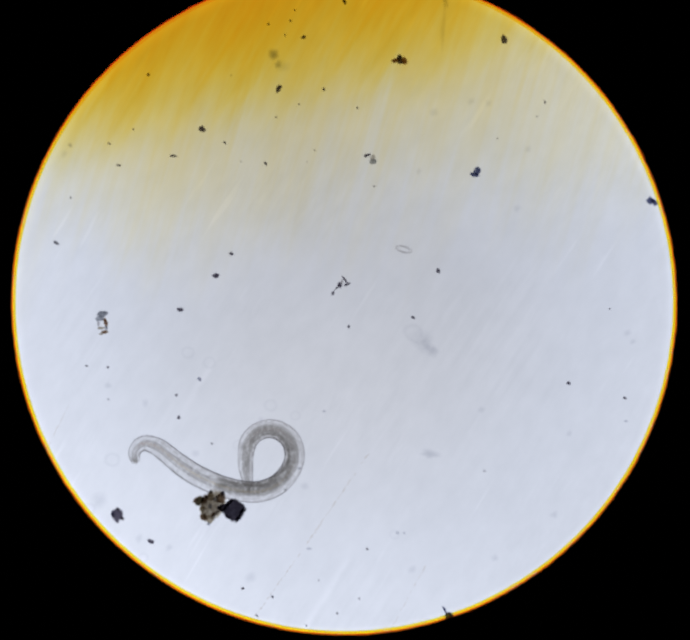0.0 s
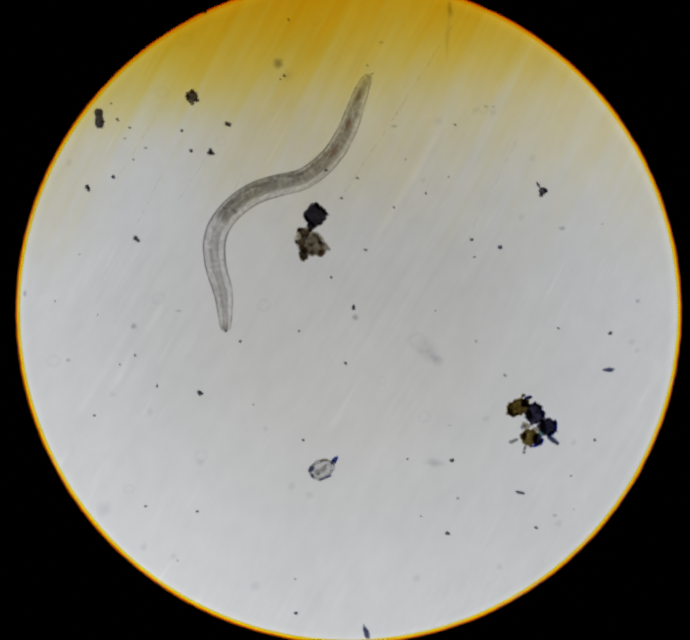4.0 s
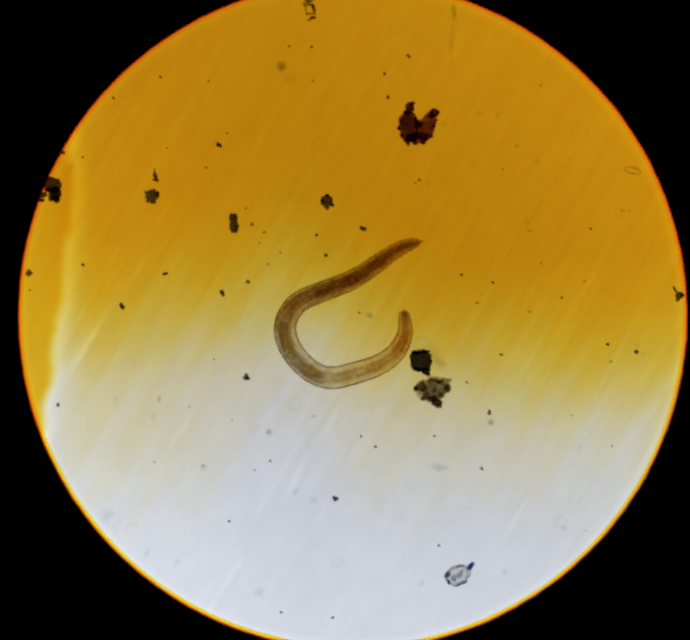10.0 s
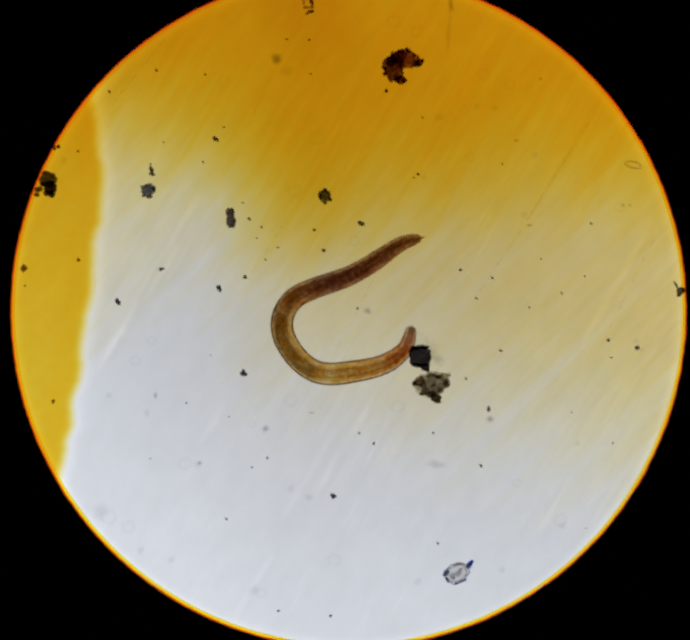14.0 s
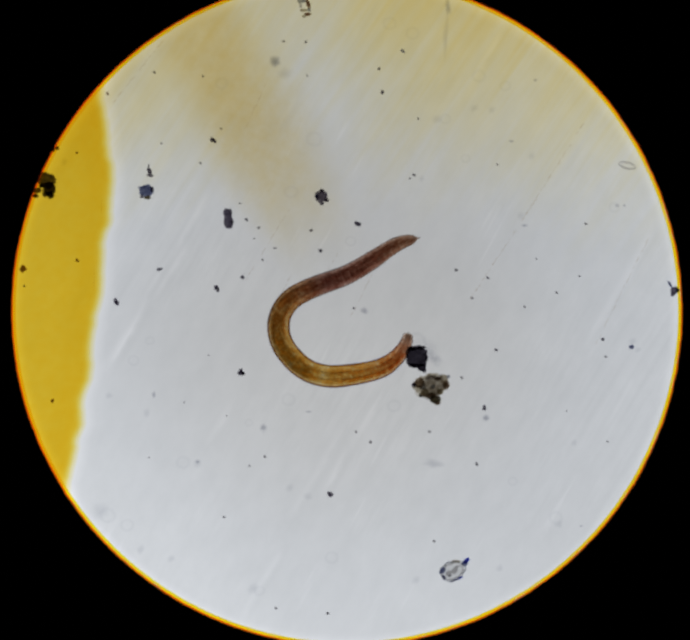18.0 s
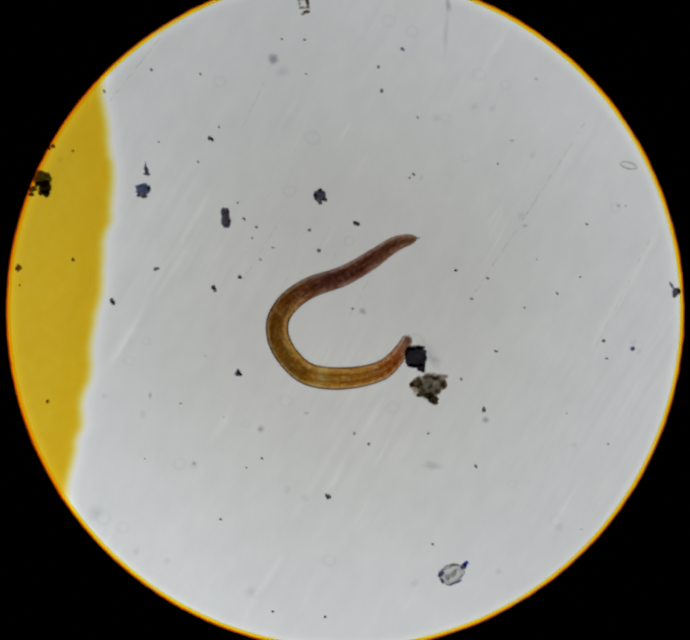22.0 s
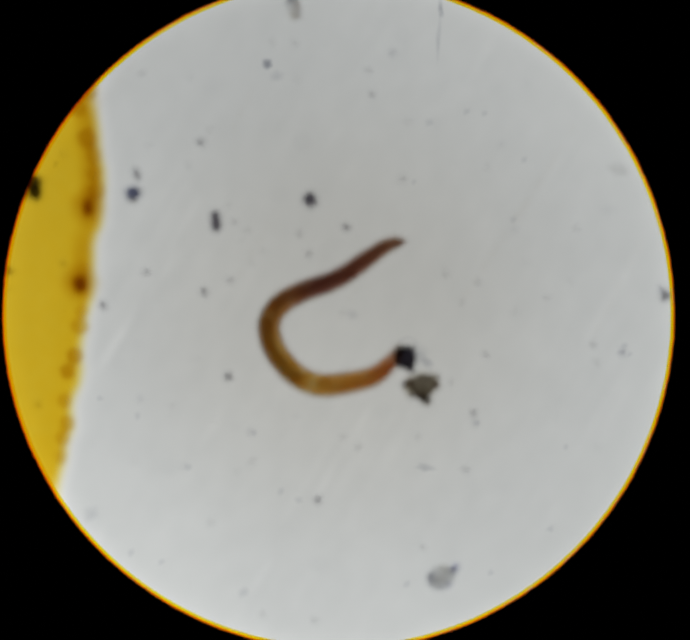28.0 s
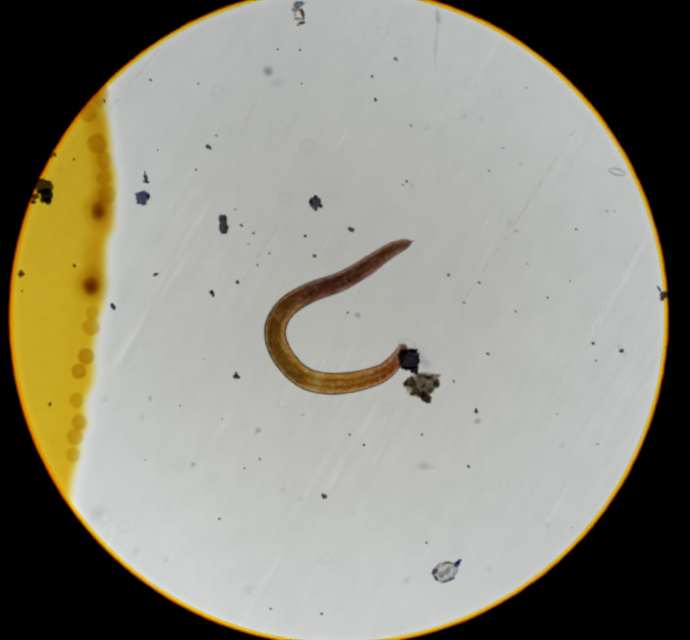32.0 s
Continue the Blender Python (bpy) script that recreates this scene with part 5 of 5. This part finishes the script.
def motions():
    tube_rows = [
        (0, 6.349, 10.725, 9.07, 1.89, -7.16),
        (0.1, 6.319, 10.803, 9.01, 1.89, -7.23),
        (0.2, 8.231, 2.698, 7.36, 0.56, -8.89),
        (0.4, 8.227, 2.715, 7.24, 0.53, -9.02),
        (0.6, 7.491, 2.076, 6.98, 0.46, -9.29),
        (0.8, 7.363, 2.357, 6.98, 0.60, -9.28),
        (1, 6.968, 2.479, 7.33, 0.66, -8.93),
        (1.2, 6.562, 1.966, 7.10, 0.64, -9.17),
        (1.3, 5.580, -1.188, 5.81, 0.34, -10.47),
        (1.5, 5.563, -1.119, 5.44, 0.21, -10.85),
        (1.7, 5.550, -1.067, 5.25, 0.32, -11.04),
        (2, 5.590, -1.115, 5.40, 0.23, -11.07),
        (2.2, 5.225, -1.190, 5.62, 0.44, -10.86),
        (2.4, 4.700, -1.330, 5.26, 0.47, -11.24),
        (2.6, 3.428, -4.130, 3.25, -0.00, -13.28),
        (2.8, 3.796, -3.718, 3.50, 0.10, -13.02),
        (3, 4.106, -3.040, 4.22, 0.00, -12.28),
        (3.2, 4.135, -2.995, 4.22, 0.00, -12.26),
        (3.5, 4.150, -2.960, 4.20, 0.00, -12.23),
        (5.5, 3.237, -2.126, 4.00, 0.00, -12.00),
        (6, 2.763, -2.075, 4.00, 0.00, -12.00),
        (6.5, 2.345, -1.821, 4.00, 0.00, -12.00),
        (7, 2.169, -0.961, 4.00, 0.00, -12.00),
        (7.5, 2.126, -0.891, 4.00, 0.00, -12.00),
        (8, 1.182, -0.026, 4.00, 0.00, -12.00),
        (8.5, 0.072, 0.254, 4.00, 0.00, -12.00),
        (9, 0.108, 0.322, 4.23, 0.00, -12.00),
        (9.5, 0.100, 0.301, 4.23, 0.00, -12.00),
        (11, 0.080, 0.280, 4.23, 0.00, -12.00),
        (12, 0.062, 0.290, 4.27, 0.00, -12.00),
        (13, 0.032, 0.297, 4.29, 0.00, -12.00),
        (14, 0.028, 0.290, 4.30, 0.00, -12.00),
        (16.5, 0.070, 0.268, 4.38, 0.00, -12.00),
        (20, 0.080, 0.269, 4.40, 0.00, -12.00),
        (23.5, 0.070, 0.279, 4.36, 0.00, -12.00),
        (25, 0.045, 0.249, 4.33, 0.00, -12.00),
        (25.5, 0.045, 0.261, 4.33, 0.00, -12.00),
        (27.5, 0.099, 0.272, 4.10, 0.00, -12.00),
        (28, 0.187, 0.295, 4.00, 0.00, -12.00),
        (29, 0.176, 0.304, 4.00, 0.00, -12.00),
        (29.5, 0.172, 0.303, 4.00, 0.00, -12.00),
        (30, 0.060, 0.264, 3.90, 0.00, -12.00),
        (30.5, 0.020, 0.255, 4.10, 0.00, -12.00),
        (31, 0.030, 0.246, 4.15, 0.00, -12.00),
        (31.5, 0.040, 0.230, 4.10, 0.00, -12.00),
        (32, 0.033, 0.252, 4.00, 0.00, -12.00),
    ]
    walk(eyepiece, [(t, mm(x, y, z, a)) for t, x, y, z, a, _ in tube_rows])
    # the plate added to imitate lost focus waits beside the tube, and slides in over the slide to blur it
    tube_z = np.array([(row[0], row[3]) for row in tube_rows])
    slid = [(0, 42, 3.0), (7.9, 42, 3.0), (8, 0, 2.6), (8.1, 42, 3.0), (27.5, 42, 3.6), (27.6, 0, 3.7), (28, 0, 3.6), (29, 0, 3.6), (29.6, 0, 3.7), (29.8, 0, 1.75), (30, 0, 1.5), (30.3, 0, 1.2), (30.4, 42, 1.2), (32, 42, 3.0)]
    walk(blur_plate, [(t, mm(x, 0, z - float(np.interp(t, tube_z[:, 0], tube_z[:, 1])))) for t, x, z in slid])
    walk(illuminator, [(t, mm(x, y, low)) for t, x, y, _, _, low in tube_rows])

    # how far the dye has come down the slide: time, and the middle of the front of each tongue
    fronts = [(0, 15.6, 16.5, 17.3, 18.2, 19.3, 20.8), (1, 13.0, 13.5, 14.0, 14.7, 15.6, 16.7), (2, 9.7, 9.9, 10.3, 10.7, 11.3, 12.0), (3, 6.4, 6.55, 6.7, 6.9, 7.2, 7.6),
              (3.5, 6.0, 6.2, 6.4, 6.7, 7.0, 7.4), (5.5, -2.2, -1.6, -0.4, 0.0, 0.4, 0.8), (6, -2.4, -1.6, 0.7, 0.8, 0.0, -0.1), (7, -3.2, -1.8, 0.2, 0.6, -1.5, -1.9),
              (8, -2.0, -1.0, 0.9, 0.1, -1.7, -1.9), (9, -0.8, 0.0, 0.9, -0.3, -1.1, -0.8), (10, 0.3, 0.8, 1.4, -0.2, -1.0, -0.6), (11, 1.4, 1.65, 1.8, 0.0, -0.8, -0.3),
              (12, 3.1, 2.6, 1.8, 0.2, 0.2, 1.5), (13, 4.7, 3.8, 2.2, 1.2, 1.6, 2.9), (14, 7.0, 5.6, 3.4, 4.3, 4.7, 4.3), (14.5, 7.9, 6.4, 4.5, 5.6, 6.0, 5.7),
              (16.5, 9.8, 9.2, 9.0, 9.0, 8.7, 8.4), (17, 11.2, 10.2, 9.9, 9.9, 9.7, 9.3), (18, 15, 15, 15, 15, 15, 15), (19, 20, 20, 20, 20, 20, 20), (32, 28, 28, 28, 28, 28, 28)]
    for k, (tongue, x) in enumerate(zip(tongues, TONGUES)):
        walk(tongue, [(row[0], mm(x, row[1 + k] - 3.0, 0.04 + 0.003 * k)) for row in fronts])
    ahead = [(0, 70, 15), (1, 290, 12), (2, 560, 8), (3, 710, 3), (3.5, 820, 3), (5.5, 1140, 0), (6, 1220, 3), (7, 1280, 3), (9, 1350, -1), (11, 1280, -7), (13, 1200, -16), (14.5, 1020, -18),
             (16.5, 880, -12), (17, 730, -10), (18, 600, -6), (19, 330, -4), (20, 270, 0), (21, 200, 0), (23, 0, 0), (25, -200, 0), (32, -600, 0)]
    walk(thin_dye, [(t, mm(float(np.interp(t, (9, 11, 13, 14.5, 17, 18), (0, -1.2, -3.6, -4.6, -2.5, 0))), (727.5 - y) * PX, 0.06, a)) for t, y, a in ahead])
    walk(plume, [(t, mm(x, y, 0.08, 24)) for t, x, y in ((0, 2, 30), (9, 0, 20), (13, -1.6, 14), (14.5, -2.5, 9.5), (16, -3.1, 5.6), (17, -3.2, 5.0), (18, -3.1, 6.2), (19, -3.4, 10.0), (20, -2.4, 16), (21, -0.6, 16), (24, 1, 20), (32, 2, 26))])
    creep = [(0, -2.6), (8, -2.4), (9, -1.9), (10, -1.35), (11, -0.95), (12, -0.68), (13, -0.5), (14, -0.36), (17, -0.1), (19, 0.0), (23, 0.12), (25, 0.15), (28, 0.1), (30, 0.1), (32, 0.16)]
    walk(pool, [(t, mm(x, 0, 0.10)) for t, x in creep])
    walk(film_sheet, [(t, mm(x, 0, 0.02)) for t, x in creep])

    # the worm, piece by piece, all pieces at the same times
    steps = body_steps([u for _, u in body_pieces])
    for k, (piece, u) in enumerate(body_pieces):
        walk(piece, [(t, mm(x[k], y[k], height(u), turn[k])) for t, x, y, turn in steps])
    # dye layers are turned edge-on to the camera's view to hide them in the clear body, then flat as it takes up the
    # stain
    tube_at = np.array([row[:3] for row in tube_rows])
    for n, (leaves, u) in enumerate(dye_pieces):
        tail = min(1.0, max(0.0, (0.52 - u) / 0.22))
        edge_on = []
        for t, x, y, turn in steps:
            ax, ay = np.interp(t, tube_at[:, 0], tube_at[:, 1]), np.interp(t, tube_at[:, 0], tube_at[:, 2])
            across = (y[n] - ay) * math.cos(radians(turn[n])) - (x[n] - ax) * math.sin(radians(turn[n]))
            edge_on.append((t, 90 + math.degrees(math.atan2(across, 100))))
        for k, leaf in enumerate(leaves):
            mid = (4.8, 7.0, 10.5, 13.6)[k] * tail + (9.0, 10.6, 12.3, 14.8)[k] * (1 - tail) - 2.4 * max(0.0, (n / SEGMENTS - 0.86) / 0.14) + 0.3 * math.sin(n * 0.7 + k)
            t0 = mid - 0.9
            rows = [(t, pose(0, 0, 0, a)) for t, a in edge_on if t < t0 - 0.05]
            rows += [(t0, pose(0, 0, 0, np.interp(t0, *zip(*edge_on)))), (mid - 0.2, pose(0, 0, 0, 46)), (mid + 1.0, pose(0, 0, 0, 0)), (32, pose(0, 0, 0, 0))]
            walk(leaf, rows)

    ink = [(0, 3.02, 4.02), (0.2, 3.27, 3.81), (0.4, 3.37, 3.72), (0.6, 4.27, 3.48), (0.8, 4.76, 3.04), (1, 4.84, 2.96), (1.2, 4.73, 2.77), (1.3, 4.45, 2.49), (1.5, 4.43, 2.27), (1.7, 4.43, 2.13), (2, 4.63, 1.70), (2.2, 5.37, 0.10), (2.4, 4.77, -0.41), (2.6, 4.35, -0.09), (2.8, 3.28, 0.19), (3, 2.72, 1.76), (3.2, 2.47, 2.15), (3.5, 3.26, 0.92), (5.5, 2.25, -1.17), (6, 2.20, -1.14), (7, 2.20, -1.11), (9, 2.19, -1.10), (13, 2.20, -1.08), (19, 2.22, -1.12), (23, 2.22, -1.06), (28, 2.21, -0.99), (32, 2.21, -1.08)]
    crumb = [(0, 2.31, 4.20), (0.2, 2.37, 3.80), (0.4, 2.65, 3.39), (0.6, 3.58, 3.27), (0.8, 4.71, 3.87), (1, 4.83, 3.68), (1.2, 4.56, 3.36), (1.3, 4.07, 3.15), (1.5, 4.20, 2.71), (1.7, 4.22, 2.47), (2, 4.95, 1.29), (2.2, 4.85, -0.38), (2.4, 4.39, 0.27), (2.6, 4.39, 0.64), (2.8, 3.75, 0.52), (3, 3.33, 1.49), (3.2, 2.60, 1.45), (3.5, 2.79, 0.31), (5.5, 3.02, -2.32), (6, 2.78, -1.68), (7, 2.61, -1.99), (9, 2.50, -2.01), (13, 2.49, -1.96), (19, 2.61, -2.05), (23, 2.55, -1.96), (28, 2.64, -1.89), (32, 2.55, -1.90)]
    rows_a, rows_b = [], []
    for (t, x, y), (_, u, v) in zip(ink, crumb):
        turn = math.degrees(math.atan2(y - v, x - u)) - 112 if t < 6.5 else 0
        rows_a.append((t, x, y, turn))
        rows_b.append((t, u, v, turn))
    walk(ink_clump, [(t, mm(x, y, 0.3, a)) for t, x, y, a in smooth_rows(rows_a)])
    walk(crumb_clump, [(t, mm(x, y, 0.1, a)) for t, x, y, a in smooth_rows(rows_b)])
    lobed = [(0, 8.60, -5.22), (0.2, 10.00, -4.50), (0.6, 10.06, -4.69), (1, 10.27, -4.94), (1.3, 10.20, -4.95), (1.7, 10.22, -5.33), (2, 10.15, -5.63), (2.4, 10.14, -5.73), (2.6, 9.62, -5.95), (3, 9.61, -6.23), (3.5, 9.66, -6.20), (5.5, 9.69, -6.21), (6, 9.72, -6.20), (7, 9.83, -6.23), (32, 12.57, -6.95)]
    spin = {0: 118, 0.2: 115, 0.6: 95, 1: 85, 1.3: 70, 1.7: 41, 2: 22, 2.4: 10}
    walk(brown_clump, [(t, mm(x, y, 0.1, spin.get(t, 0))) for t, x, y in lobed])
    wing = [(0, 12.60, 41.74), (3.5, 4.93, 18.58), (5.5, 3.19, 8.62), (6, 3.22, 7.25), (6.4, 2.75, 7.3), (7, 2.43, 6.51), (7.5, 2.09, 6.48), (7.9, 2.05, 6.3), (8, 1.87, 6.3), (8.1, 2.0, 6.4), (8.5, 2.05, 6.33), (9, 2.07, 6.05), (10, 2.06, 6.03), (11, 2.03, 6.14), (12, 2.03, 6.18), (13, 2.05, 6.48), (13.6, 2.02, 7.0), (14, 1.74, 7.47), (14.5, 1.27, 7.85), (16.5, -1.10, 11.34), (32, -1.69, 12.14)]
    spin = {12: 0, 13: 0, 13.6: 12, 14: 35, 14.5: 50, 16.5: 70, 32: 90}
    tip = {0: -70, 3.5: -70, 5.5: -50, 6: -50, 6.4: -55, 7: -68, 7.5: -50, 7.9: -28, 8: -20, 12: -12, 13: -55, 13.6: -95, 14: -130, 14.5: -150, 16.5: -170, 32: -170}
    walk(top_clump, [(t, pose(x * MM, y * MM, 0.95 * MM, tip.get(t, 0), 0, spin.get(t, 0))) for t, x, y in wing])
    walk(grain_a, [(t, mm(x, y, 0.1)) for t, x, y in ((0, 4.99, 25.32), (2, 1.76, 7.54), (3, 0.71, 4.58), (3.5, 0.34, 3.28), (5.5, -1.65, -0.63), (6, -2.03, -1.21), (7, -2.55, -1.66), (8.5, -3.13, -1.58), (32, -3.12, -1.56))])
    walk(grain_b, [(t, mm(x, y, 0.1)) for t, x, y in ((0, 1.88, 25.92), (2, 0.25, 6.02), (3, -1.31, 2.53), (3.5, -1.82, 0.92), (5.5, -4.73, -3.79), (6, -5.69, -4.39), (7, -6.94, -4.63), (9, -8.45, -5.90), (32, -9.04, -7.56))])
    gx, gy = 11.11, 2.50
    walk(grain_c, [(t, mm(gx + dx, gy + dy, 0.1)) for t, dx, dy in ((0, 9, 16), (5, 5, 8), (6, 3, 3), (6.9, 0.05, 0.08), (7.2, 0, 0), (32, 0, 0))])
    for k, (ob, x, y) in enumerate(swept):
        still = ob.matrix_basis.copy()
        gone = Matrix.Translation(((-9 - k % 5) * MM, (-22 - k % 7) * MM, 0)) @ still
        walk(ob, [(0, still), (3.5, still), (5.6, gone), (32, gone)])
    walk(rag, [(0, mm(-1.36, 9.75)), (2, mm(-1.36, 9.75)), (8, mm(-1.2, 9.52)), (25, mm(-1.17, 9.45)), (32, mm(-1.17, 9.45))])
    walk(egg, [(t, mm(x, y, 0, -14)) for t, x, y in ((0, 8.19, 12.53), (1, 8.74, 10.93), (3, 8.6, 8.6), (5.5, 8.4, 5.0), (6, 8.46, 4.88), (9, 8.6, 4.68), (25, 8.59, 4.67), (32, 8.59, 4.67))])
    for ob, x, y, start, z in droplets:
        flat, upright = pose(x * MM, y * MM, (z + 0.2) * MM), pose(x * MM, y * MM, (z + 0.2) * MM, 0, 94.1)
        half = pose(x * MM, y * MM, (z + 0.2) * MM, 0, 40)
        walk(ob, [(0, upright), (start, upright), (start + 1.4, half), (start + 3.2, flat), (32, flat)])


motions()
